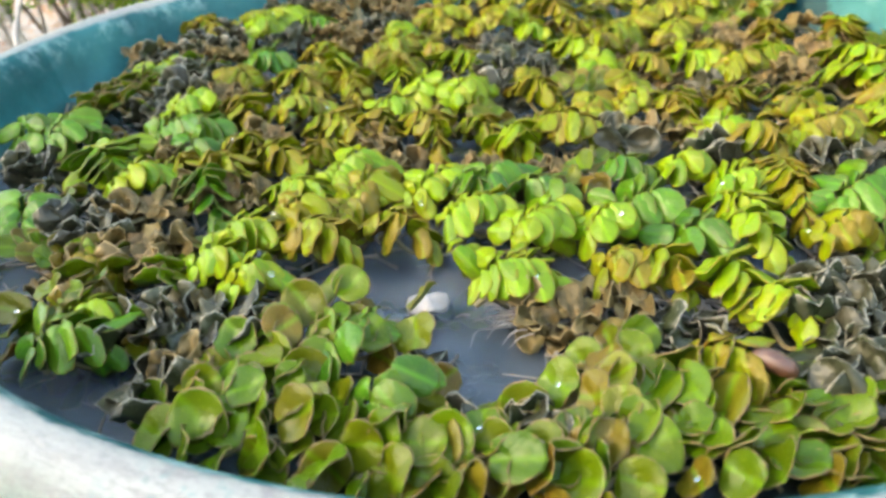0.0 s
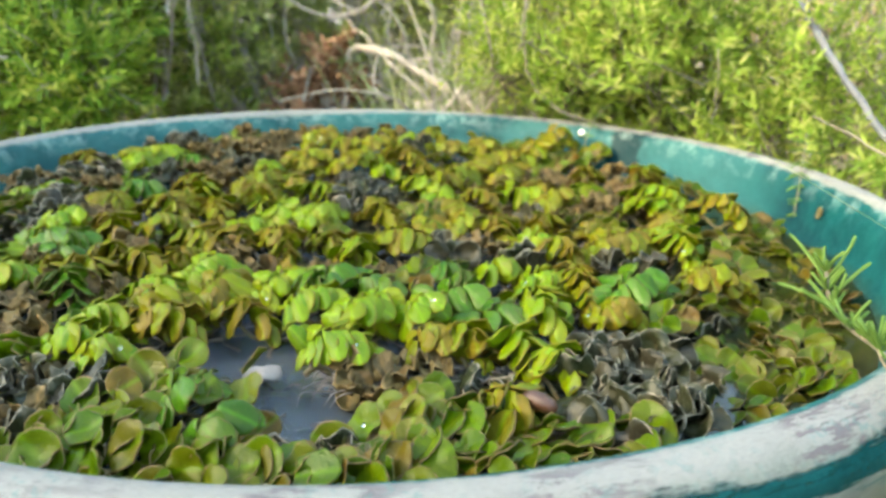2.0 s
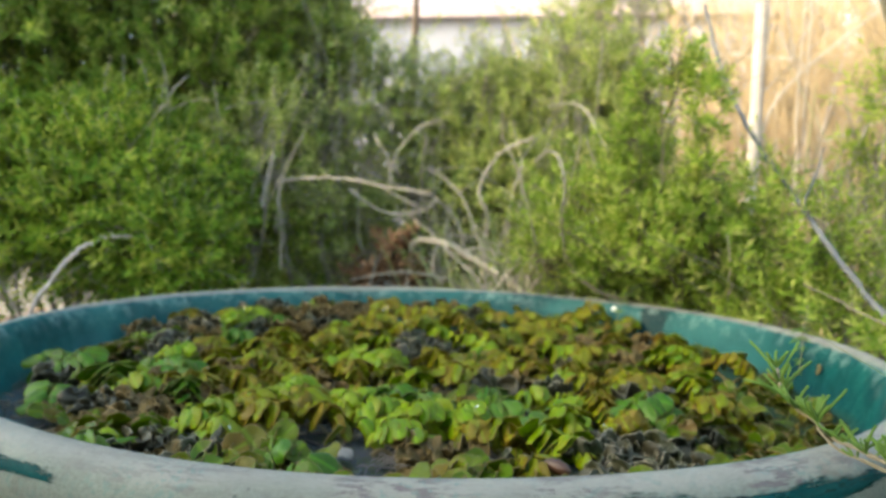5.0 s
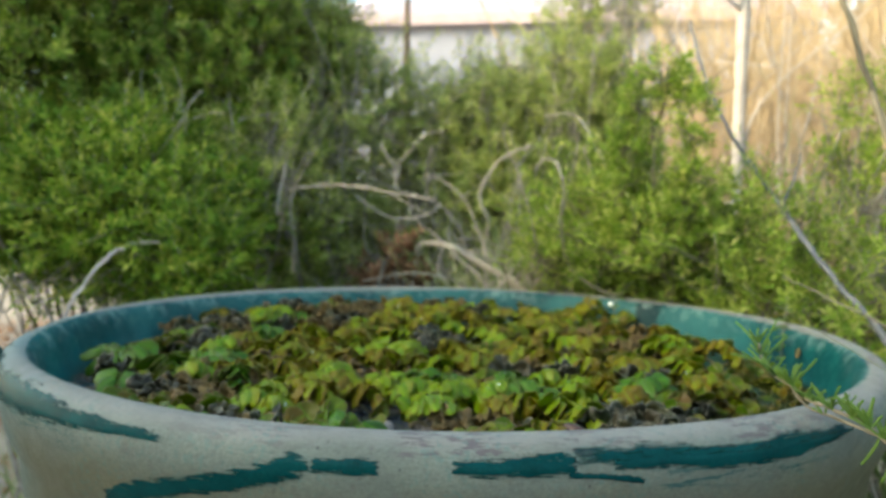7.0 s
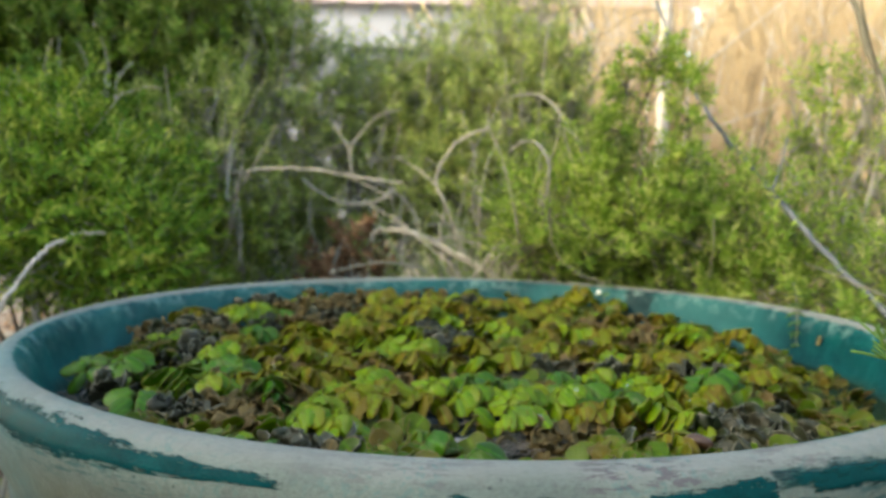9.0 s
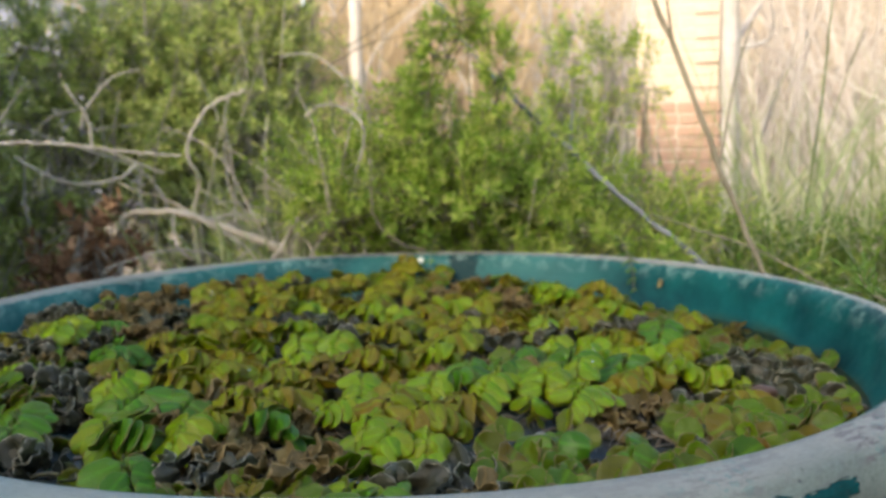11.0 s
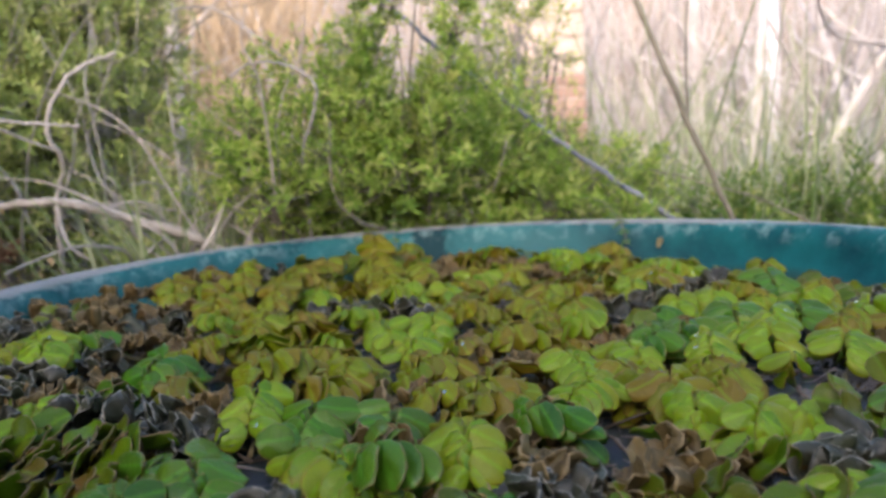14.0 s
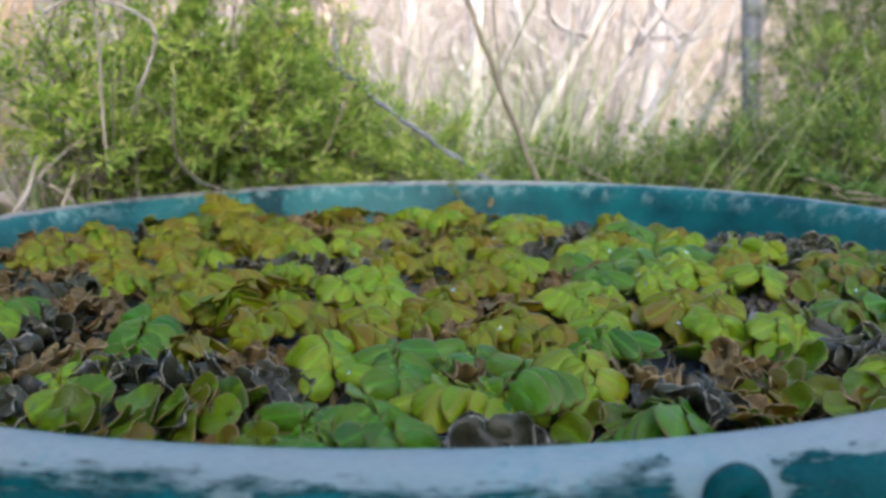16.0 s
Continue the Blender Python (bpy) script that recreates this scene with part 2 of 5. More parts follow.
WEED = foliage_material("weed_green", [(0.06, 0.12, 0.02), (0.12, 0.20, 0.035), (0.22, 0.29, 0.07)], 0.55, 0.3)
NEEDLE = foliage_material("rosemary_needle", [(0.045, 0.11, 0.022), (0.095, 0.18, 0.032), (0.17, 0.25, 0.06)], 0.45, 0.25)
TWIG = plain_material("woody_stem", (0.10, 0.085, 0.055), (0.25, 0.22, 0.16), 60.0, 0.8, 0.0006)
DEADLEAF = foliage_material("dead_leaf", [(0.17, 0.085, 0.045), (0.31, 0.165, 0.09), (0.42, 0.26, 0.15)], 0.7, 0.25)
STICKS = plain_material("dry_sticks", (0.30, 0.26, 0.23), (0.52, 0.47, 0.43), 6.0, 0.9, 0.002)
REEDS = plain_material("dry_reeds", (0.34, 0.245, 0.14), (0.47, 0.365, 0.235), 6.0, 0.85, 0.002)
# white house paint with the blue-grey of its shaded side put into the colour
WHITE_SHADED = plain_material("shaded_white_stucco", (0.19, 0.205, 0.27), (0.24, 0.255, 0.32), 2.0, 0.9, 0.002)
ROOFTILE = plain_material("roof_tile", (0.30, 0.24, 0.27), (0.41, 0.34, 0.38), 8.0, 0.85, 0.01)
GLASSDARK = plain_material("window_glass", (0.05, 0.05, 0.07), (0.09, 0.09, 0.11), 3.0, 0.08, 0.0005)
CLAY = plain_material("terracotta", (0.30, 0.185, 0.135), (0.42, 0.275, 0.21), 18.0, 0.85, 0.002)
CLAY_PALE = plain_material("pale_brick", (0.43, 0.335, 0.265), (0.55, 0.44, 0.36), 18.0, 0.85, 0.002)
MORTAR = plain_material("mortar", (0.46, 0.37, 0.30), (0.58, 0.48, 0.40), 25.0, 0.9, 0.002)
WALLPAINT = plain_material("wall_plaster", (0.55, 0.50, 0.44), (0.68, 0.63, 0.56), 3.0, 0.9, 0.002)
GLAZE = plain_material("teal_glaze", (0.001, 0.024, 0.027), (0.003, 0.058, 0.061), 45.0, 0.26, 0.0012)
GLAZE.node_tree.nodes["Principled BSDF"].inputs["IOR"].default_value = 1.12


def brushed_glaze(name, inner, outer):
    """The same glaze drawn on with a brush: broken, streaky edges that leave the body bare."""
    m = GLAZE.copy()
    m.name = name
    nt = m.node_tree
    edge = nt.nodes.new("ShaderNodeAttribute")
    edge.attribute_name = "edge"
    co = nt.nodes.new("ShaderNodeAttribute")
    co.attribute_name = "run"
    streak = noise_of(nt, 1.0, 6.0, 0.68, co.outputs["Vector"])
    grit = noise_of(nt, 260.0, 3.0)
    worn = math_of(nt, "ADD", edge.outputs["Fac"], math_of(nt, "ADD", math_of(nt, "MULTIPLY", math_of(nt, "SUBTRACT", streak, 0.5), 3.4), math_of(nt, "MULTIPLY", math_of(nt, "SUBTRACT", grit, 0.5), 0.5)))
    bare = nt.nodes.new("ShaderNodeBsdfTransparent")
    mix = nt.nodes.new("ShaderNodeMixShader")
    nt.links.new(ramp(nt, worn, [(inner, (0, 0, 0)), (outer, (1, 1, 1))]), mix.inputs[0])
    nt.links.new(nt.nodes["Principled BSDF"].outputs[0], mix.inputs[1])
    nt.links.new(bare.outputs[0], mix.inputs[2])
    nt.links.new(mix.outputs[0], nt.nodes["Material Output"].inputs["Surface"])
    return m


BRUSHED, WASHED = brushed_glaze("brushed_teal_glaze", 0.66, 1.12), brushed_glaze("washed_teal_glaze", 0.25, 1.15)
PETAL = plain_material("petal", (0.16, 0.135, 0.115), (0.27, 0.25, 0.23), 90.0, 0.6, 0.0008)
# near-white colour of the lump that replaces a glint by the far rim
GLINT = plain_material("white_glint", (0.80, 0.79, 0.75), (0.90, 0.89, 0.86), 90.0, 0.25, 0.0004)
POD = plain_material("pod_skin", (0.030, 0.011, 0.005), (0.070, 0.028, 0.013), 70.0, 0.40, 0.0005)


def soil_material():
    m, nt, bsdf = material("soil", 0.95)
    big, small = noise_of(nt, 1.3), noise_of(nt, 26.0, 6.0)
    c = mixed(nt, ramp(nt, small, [(0.35, (0, 0, 0)), (0.7, (1, 1, 1))]), (0.176, 0.136, 0.104), (0.32, 0.272, 0.224))
    c = mixed(nt, ramp(nt, big, [(0.45, (0, 0, 0)), (0.65, (0.56, 0.56, 0.56))]), c, (0.368, 0.304, 0.232))
    nt.links.new(c, bsdf.inputs["Base Color"])
    bump(nt, bsdf, small, 0.02)
    return m


def pot_material():
    """Pale worn glaze outside, teal inside, the crest rubbed white."""
    m, nt, bsdf = material("pot_glaze", 0.4)
    co = node(nt, "TexCoord").outputs["Object"]
    sep = nt.nodes.new("ShaderNodeSeparateXYZ")
    nt.links.new(co, sep.inputs[0])
    x, y, z = sep.outputs
    r = math_of(nt, "SQRT", math_of(nt, "ADD", math_of(nt, "MULTIPLY", x, x), math_of(nt, "MULTIPLY", y, y)))
    wear, fine, speck = noise_of(nt, 14.0, 5.0), noise_of(nt, 90.0, 4.0), noise_of(nt, 230.0, 2.0)
    outside = mixed(nt, ramp(nt, wear, [(0.38, (0, 0, 0)), (0.66, (1, 1, 1))]), (0.1275, 0.1494, 0.133), (0.1818, 0.209, 0.1817))
    outside = mixed(nt, ramp(nt, fine, [(0.54, (0, 0, 0)), (0.68, (0.303, 0.3258, 0.316))]), outside, (0.101, 0.1086, 0.09218))
    # beige bare body further down
    low = math_of(nt, "ADD", math_of(nt, "MULTIPLY", math_of(nt, "SUBTRACT", 0.574, z), 40.0), math_of(nt, "MULTIPLY", math_of(nt, "SUBTRACT", wear, 0.5), 2.2), True)
    outside = mixed(nt, math_of(nt, "MULTIPLY", low, 0.92), outside, (0.122, 0.120, 0.078))
    # dark pinholes and scratches
    pin = node(nt, "TexVoronoi", Scale=170.0)
    nt.links.new(co, pin.inputs["Vector"])
    hole = math_of(nt, "MULTIPLY", ramp(nt, pin.outputs["Distance"], [(0.10, (1, 1, 1)), (0.22, (0, 0, 0))]), ramp(nt, noise_of(nt, 40.0, 3.0), [(0.55, (0, 0, 0)), (0.62, (1, 1, 1))]))
    outside = mixed(nt, math_of(nt, "MULTIPLY", hole, 0.75), outside, (0.0303, 0.04887, 0.04478))
    rosy = ramp(nt, noise_of(nt, 120.0, 5.0, 0.75), [(0.56, (0, 0, 0)), (0.62, (0.25, 0.25, 0.25))])
    outside = mixed(nt, rosy, outside, (0.13, 0.105, 0.095))
    grit = ramp(nt, noise_of(nt, 420.0, 4.0, 0.7), [(0.40, (0.82, 0.82, 0.82)), (0.60, (1, 1, 1))])
    outside = mixed(nt, 1.0, outside, grit, "MULTIPLY")
    # thin smears of teal drawn round below the crest
    around = math_of(nt, "ARCTAN2", y, x)
    flat = nt.nodes.new("ShaderNodeCombineXYZ")
    nt.links.new(math_of(nt, "MULTIPLY", around, 9.0), flat.inputs[0])
    nt.links.new(math_of(nt, "MULTIPLY", z, 160.0), flat.inputs[1])
    smear = ramp(nt, noise_of(nt, 1.6, 7.0, 0.72, flat.outputs[0]), [(0.53, (0, 0, 0)), (0.57, (1, 1, 1))])
    smear = math_of(nt, "MULTIPLY", smear, ramp(nt, noise_of(nt, 5.0, 1.0), [(0.47, (0, 0, 0)), (0.55, (1, 1, 1))]))
    band = math_of(nt, "MULTIPLY", math_of(nt, "MULTIPLY", math_of(nt, "SUBTRACT", z, 0.564), 180.0, True), math_of(nt, "MULTIPLY", math_of(nt, "SUBTRACT", 0.5925, z), 180.0, True))
    outside = mixed(nt, math_of(nt, "MULTIPLY", math_of(nt, "MULTIPLY", smear, band), 0.8), outside, (0.003258, 0.06516, 0.06787))
    # flaked mauve-grey patches where the glaze has worn through along the rim
    skin = nt.nodes.new("ShaderNodeCombineXYZ")
    nt.links.new(math_of(nt, "MULTIPLY", around, 14.0), skin.inputs[0])
    nt.links.new(math_of(nt, "MULTIPLY", math_of(nt, "SUBTRACT", z, r), 95.0), skin.inputs[1])
    flake = ramp(nt, noise_of(nt, 1.5, 9.0, 0.74, skin.outputs[0]), [(0.50, (0, 0, 0)), (0.53, (1, 1, 1))])
    flake = math_of(nt, "MULTIPLY", flake, ramp(nt, noise_of(nt, 11.0, 2.0), [(0.42, (0, 0, 0)), (0.52, (1, 1, 1))]))
    rubbed = math_of(nt, "ADD", math_of(nt, "MULTIPLY", math_of(nt, "SUBTRACT", z, 0.5915), 150.0), math_of(nt, "MULTIPLY", math_of(nt, "SUBTRACT", wear, 0.5), 2.0), True)
    outside = mixed(nt, math_of(nt, "MULTIPLY", rubbed, 0.7), outside, (0.218, 0.213, 0.200))
    flake = math_of(nt, "MULTIPLY", flake, math_of(nt, "MULTIPLY", math_of(nt, "MULTIPLY", math_of(nt, "ADD", x, 0.14), 5.0, True), math_of(nt, "MULTIPLY", math_of(nt, "SUBTRACT", z, 0.588), 250.0, True)))
    outside = mixed(nt, math_of(nt, "MULTIPLY", flake, 0.85), outside, (0.092, 0.079, 0.086))
    comb = noise_of(nt, 7.0, 5.0, 0.7, skin.outputs[0])
    outside = mixed(nt, 1.0, outside, ramp(nt, comb, [(0.34, (0.80, 0.81, 0.82)), (0.52, (1, 1, 1))]), "MULTIPLY")
    # scattered teal flecks
    fleck = math_of(nt, "MULTIPLY", ramp(nt, speck, [(0.55, (0, 0, 0)), (0.62, (1, 1, 1))]), ramp(nt, wear, [(0.46, (0, 0, 0)), (0.58, (1, 1, 1))]))
    outside = mixed(nt, math_of(nt, "MULTIPLY", fleck, 0.38), outside, (0.05, 0.14, 0.135))
    # bluish cast of the shade painted over the rim on one side
    facing = math_of(nt, "DIVIDE", math_of(nt, "ADD", math_of(nt, "MULTIPLY", x, -0.906), math_of(nt, "MULTIPLY", y, -0.423)), r)
    wash = math_of(nt, "ADD", math_of(nt, "MULTIPLY", math_of(nt, "SUBTRACT", facing, 0.86), 6.0), math_of(nt, "MULTIPLY", math_of(nt, "SUBTRACT", wear, 0.5), 1.6), True)
    outside = mixed(nt, math_of(nt, "MULTIPLY", wash, 0.46), outside, (0.070, 0.180, 0.215))
    inside = mixed(nt, ramp(nt, math_of(nt, "ADD", math_of(nt, "MULTIPLY", wear, 0.5), math_of(nt, "MULTIPLY", noise_of(nt, 4.0, 3.0), 0.5)), [(0.40, (0, 0, 0)), (0.62, (1, 1, 1))]), (0.001, 0.030, 0.037), (0.004, 0.100, 0.098))
    # silt below the water; the shadowed strip just above is painted in with it
    silt_shade = math_of(nt, "ADD", math_of(nt, "MULTIPLY", math_of(nt, "SUBTRACT", 0.554, z), 70.0), math_of(nt, "MULTIPLY", math_of(nt, "SUBTRACT", wear, 0.5), 3.0), True)
    inside = mixed(nt, math_of(nt, "MULTIPLY", silt_shade, 0.85), inside, (0.014, 0.022, 0.010))
    # light on the far wall painted as paler teal, crossed by a thick dark run
    bearing = math_of(nt, "MULTIPLY", around, 57.2958)
    pale = math_of(nt, "MULTIPLY", math_of(nt, "MULTIPLY", math_of(nt, "SUBTRACT", bearing, 18.0), 0.06, True), ramp(nt, wear, [(0.36, (0.25, 0.25, 0.25)), (0.60, (1, 1, 1))]))
    inside = mixed(nt, math_of(nt, "MULTIPLY", pale, 0.55), inside, (0.030, 0.125, 0.125))
    apart = math_of(nt, "ABSOLUTE", math_of(nt, "ADD", math_of(nt, "SUBTRACT", bearing, 53.2), math_of(nt, "MULTIPLY", math_of(nt, "SUBTRACT", fine, 0.5), 3.0)))
    inside = mixed(nt, math_of(nt, "MULTIPLY", math_of(nt, "SUBTRACT", 3.2, apart), 1.4, True), inside, (0.001, 0.026, 0.030))
    chalk = math_of(nt, "MULTIPLY", ramp(nt, noise_of(nt, 60.0, 6.0, 0.7), [(0.50, (0, 0, 0)), (0.66, (1, 1, 1))]), math_of(nt, "MULTIPLY", math_of(nt, "SUBTRACT", z, 0.577), 60.0, True))
    inside = mixed(nt, math_of(nt, "MULTIPLY", chalk, 0.5), inside, (0.24, 0.33, 0.31))
    cut = math_of(nt, "ADD", math_of(nt, "SUBTRACT", 0.3960, math_of(nt, "MULTIPLY", math_of(nt, "DIVIDE", y, r), 0.0026)), math_of(nt, "MULTIPLY", math_of(nt, "SUBTRACT", fine, 0.5), 0.006))
    inner = math_of(nt, "MULTIPLY", math_of(nt, "SUBTRACT", cut, r), 500.0, True)
    nt.links.new(mixed(nt, inner, outside, inside), bsdf.inputs["Base Color"])
    nt.links.new(math_of(nt, "ADD", 0.30, math_of(nt, "MULTIPLY", fine, 0.4)), bsdf.inputs["Roughness"])
    bsdf.inputs["Specular IOR Level"].default_value = 0.14
    bump(nt, bsdf, math_of(nt, "ADD", math_of(nt, "ADD", fine, math_of(nt, "MULTIPLY", comb, 0.6)), math_of(nt, "MULTIPLY", wear, 1.5)), 0.002, 0.45)
    return m


def water_material():
    m, nt, bsdf = material("pond_water", 0.04)
    murk = noise_of(nt, 22.0, 3.0)
    grey = ramp(nt, murk, [(0.3, (0.18, 0.235, 0.275)), (0.7, (0.27, 0.32, 0.37))])
    sep = nt.nodes.new("ShaderNodeSeparateXYZ")
    nt.links.new(node(nt, "TexCoord").outputs["Object"], sep.inputs[0])
    algae = ramp(nt, math_of(nt, "ADD", sep.outputs[0], math_of(nt, "MULTIPLY", math_of(nt, "SUBTRACT", murk, 0.5), 0.12)), [(0.17, (0, 0, 0)), (0.27, (1, 1, 1))])
    nt.links.new(mixed(nt, algae, grey, (0.065, 0.078, 0.020)), bsdf.inputs["Base Color"])
    bsdf.inputs["IOR"].default_value = 1.2
    bsdf.inputs["Transmission Weight"].default_value = 0.80
    bump(nt, bsdf, noise_of(nt, 30.0, 2.0), 0.0015, 0.25)
    return m


def bead_material():
    m, nt, bsdf = material("water_bead", 0.02)
    bsdf.inputs["Base Color"].default_value = (0.95, 0.97, 0.97, 1.0)
    bsdf.inputs["IOR"].default_value = 1.33
    bsdf.inputs["Transmission Weight"].default_value = 1.0
    return m


BEAD = bead_material()
SOIL, POT, WATER = soil_material(), pot_material(), water_material()


# ---- setting ----
CREST, RIM, WATER_Z = 0.60, 0.40, 0.547


def hill(x, y):
    """Level garden round the pot, a dry bank rising behind it towards the sunny side."""
    d = math.hypot(x, y)
    bearing = math.degrees(math.atan2(x, y))
    side = min(1.0, max(0.0, (bearing - 9.0) / 14.0)) if bearing < 150 else 0.0
    side = side * side * (3 - 2 * side)
    rise = max(0.0, d - 4.2)
    bank = side * min(4.2, 0.62 * rise)
    return bank + 0.012 * math.sin(3.1 * x + 1.7) * math.cos(2.7 * y) * min(1.0, d)


def build_ground():
    radii = [0.0, 0.3, 0.6, 0.9, 1.2, 1.6, 2.0, 2.5, 3, 3.5, 4.2, 4.8, 5.5, 6.5, 7.5, 9, 11, 14, 20, 40, 120, 500, 3000]
    n = 96
    verts, faces = [(0, 0, hill(0, 0))], []
    for r in radii[1:]:
        for k in range(n):
            a = 2 * math.pi * k / n
            x, y = r * math.cos(a), r * math.sin(a)
            verts.append((x, y, hill(x, y)))
    for k in range(n):
        faces.append((0, 1 + k, 1 + (k + 1) % n))
    for i in range(len(radii) - 2):
        a, b = 1 + i * n, 1 + (i + 1) * n
        faces += [(a + k, b + k, b + (k + 1) % n, a + (k + 1) % n) for k in range(n)]
    return tagged(link_mesh("ground", verts, faces, SOIL), "dry sandy garden soil rising to a sunlit bank", "ground", kind="structure")


build_ground()


WALL_SIDE = 1.6


def build_wall():
    """Unseen plastered wall added on the sun's side, behind the camera, to keep the pot in shade."""
    way = Vector((sun_from.x, sun_from.y, 0)).normalized()
    side = Vector((-way.y, way.x, 0))
    bm = bmesh.new()
    bmesh.ops.create_cube(bm, size=1.0)
    bmesh.ops.scale(bm, vec=(10.0, 0.25, 3.02), verts=bm.verts)
    bmesh.ops.bevel(bm, geom=bm.edges[:], offset=0.015, segments=2, affect="EDGES")
    me = bpy.data.meshes.new("shade_wall_block")
    bm.to_mesh(me)
    bm.free()
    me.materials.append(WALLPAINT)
    ob = new("wall_south", me)
    ob.matrix_world = Matrix.Translation(way * 5.0 + side * WALL_SIDE + Vector((0, 0, 1.51))) @ Matrix((side, -way, Vector((0, 0, 1)))).transposed().to_4x4()
    return tagged(ob, "unseen plain pale plastered wall added to shade the pot", "wall", kind="structure")


build_wall()

# ---- the pot ----
PROFILE = [(0.0, 0.44), (0.20, 0.45), (0.29, 0.485), (0.342, 0.518), (0.367, 0.540), (0.3795, 0.556), (0.384, 0.576), (0.3875, 0.588), (0.391, 0.5945),
           (0.3955, 0.5985), (0.400, 0.600), (0.4065, 0.5993), (0.4125, 0.5968), (0.4175, 0.5920), (0.4205, 0.585), (0.4212, 0.577), (0.4190, 0.568),
           (0.4165, 0.558), (0.4140, 0.546), (0.4085, 0.532), (0.4030, 0.522), (0.4010, 0.50), (0.394, 0.45), (0.345, 0.25), (0.305, 0.08), (0.295, 0.012), (0.285, 0.0), (0.0, 0.0)]


def outer_radius(z):
    pts = [p for p in PROFILE[10:27]]
    for (r0, z0), (r1, z1) in zip(pts, pts[1:]):
        if z1 <= z <= z0:
            return r0 + (r1 - r0) * (z0 - z) / max(1e-6, z0 - z1)
    return pts[-1][0]


def build_pot():
    pot = thing("plant_pot", "large round pale-glazed ceramic pot with teal interior and drips", "plant pot")
    n, verts, faces = 192, [], []
    prof = [p for p in PROFILE if p[0] > 0]
    wobble = [0.0016 * math.sin(3 * 2 * math.pi * k / n + 0.6) + 0.0009 * math.sin(7 * 2 * math.pi * k / n) for k in range(n)]
    for r, z in prof:
        for k in range(n):
            a = 2 * math.pi * k / n
            rr = r + wobble[k] * (0.5 if z < 0.5 else 1.0)
            verts.append((rr * math.cos(a), rr * math.sin(a), z))
    m = len(prof)
    for i in range(m - 1):
        faces += [(i * n + k, i * n + (k + 1) % n, (i + 1) * n + (k + 1) % n, (i + 1) * n + k) for k in range(n)]
    faces.append(tuple(range(n)))
    faces.append(tuple(reversed(range((m - 1) * n, m * n))))
    body = link_mesh("body", verts, faces, POT, pot, "pale worn glaze with a teal inside")
    return pot


def drip(pot, marks, seed, label="glossy dark teal run of glaze", glaze=BRUSHED):
    """A raised run of teal glaze along the outside, its edges running; marks are (bearing, top, bottom) along it."""
    rng = np.random.default_rng(seed)
    along, top, bottom = (np.array(c) for c in zip(*marks))
    a0, a1 = along[0], along[-1]
    n, rows = max(18, int(abs(a1 - a0) * 3)), 13
    ragged = np.cumsum(rng.normal(size=(2, n)), axis=1)
    ragged = ragged - np.linspace(0, 1, n) * ragged[:, -1:]
    ragged = np.stack([np.convolve(np.pad(row, 3, mode='edge'), np.ones(7) / 7, 'valid') for row in ragged])
    ragged = np.clip(ragged * 0.0006, -0.0016, 0.0016) + rng.normal(size=(2, n)) * 0.00006
    verts, faces, edge, run = [], [], [], []
    for layer in (0, 1):
        for k in range(n):
            s = k / (n - 1)
            a = math.radians(a0 + (a1 - a0) * s)
            taper = min(1.0, 8 * s, 8 * (1 - s)) ** 0.5
            zt = np.interp(a0 + (a1 - a0) * s, along, top) + 0.003 + ragged[0, k]
            zb = np.interp(a0 + (a1 - a0) * s, along, bottom) + 0.003 + ragged[1, k]
            mid, half = (zt + zb) / 2, max(0.0004, (zt - zb) / 2 * 1.22)
            for j in range(rows):
                v = -1 + 2 * j / (rows - 1)
                z = min(0.5995, mid + half * v)
                lift = 0.0006 * (1 - 0.8 * v * v) if layer else -0.0012
                r = outer_radius(z) + 0.0004 + lift + 0.0016 * math.sin(3 * a + 0.6) + 0.0009 * math.sin(7 * a)
                verts.append((r * math.cos(a), r * math.sin(a), z))
                edge.append(max(abs(v) ** 1.15, 1.0 - taper))
                run.append((a * 26.0 + seed, z * 420.0, 0.0))
    for layer in (0, 1):
        o = layer * n * rows
        for k in range(n - 1):
            for j in range(rows - 1):
                q = (o + k * rows + j, o + (k + 1) * rows + j, o + (k + 1) * rows + j + 1, o + k * rows + j + 1)
                faces.append(q if layer else q[::-1])
    ob = link_mesh("glaze_drip", verts, faces, glaze, pot, label, attribute=edge)
    ob.data.attributes.new("run", "FLOAT_VECTOR", "POINT").data.foreach_set("vector", [c for p in run for c in p])
    return ob


pot = build_pot()
drip(pot, [(-143.4, 0.5935, 0.583), (-136.6, 0.591, 0.580), (-129.7, 0.5925, 0.577), (-122, 0.593, 0.576), (-115.5, 0.590, 0.578), (-110.5, 0.589, 0.580), (-106, 0.588, 0.582), (-103.6, 0.585, 0.583)], 1)
drip(pot, [(-111.5, 0.542, 0.528), (-106, 0.558, 0.546), (-101.7, 0.5655, 0.555), (-97.3, 0.574, 0.562), (-93.9, 0.583, 0.569), (-92.6, 0.5865, 0.573), (-90.8, 0.583, 0.575)], 2)
drip(pot, [(-90.7, 0.5835, 0.577), (-88.9, 0.586, 0.5765), (-85.6, 0.585, 0.578)], 3, "broken patch of teal glaze")
drip(pot, [(-80.2, 0.5855, 0.5805), (-77, 0.587, 0.578), (-74, 0.5875, 0.579), (-70.8, 0.589, 0.578)], 4)
drip(pot, [(-71.5, 0.581, 0.577), (-68.8, 0.578, 0.575), (-65.3, 0.574, 0.571)], 5, "thin broken trail of teal glaze")
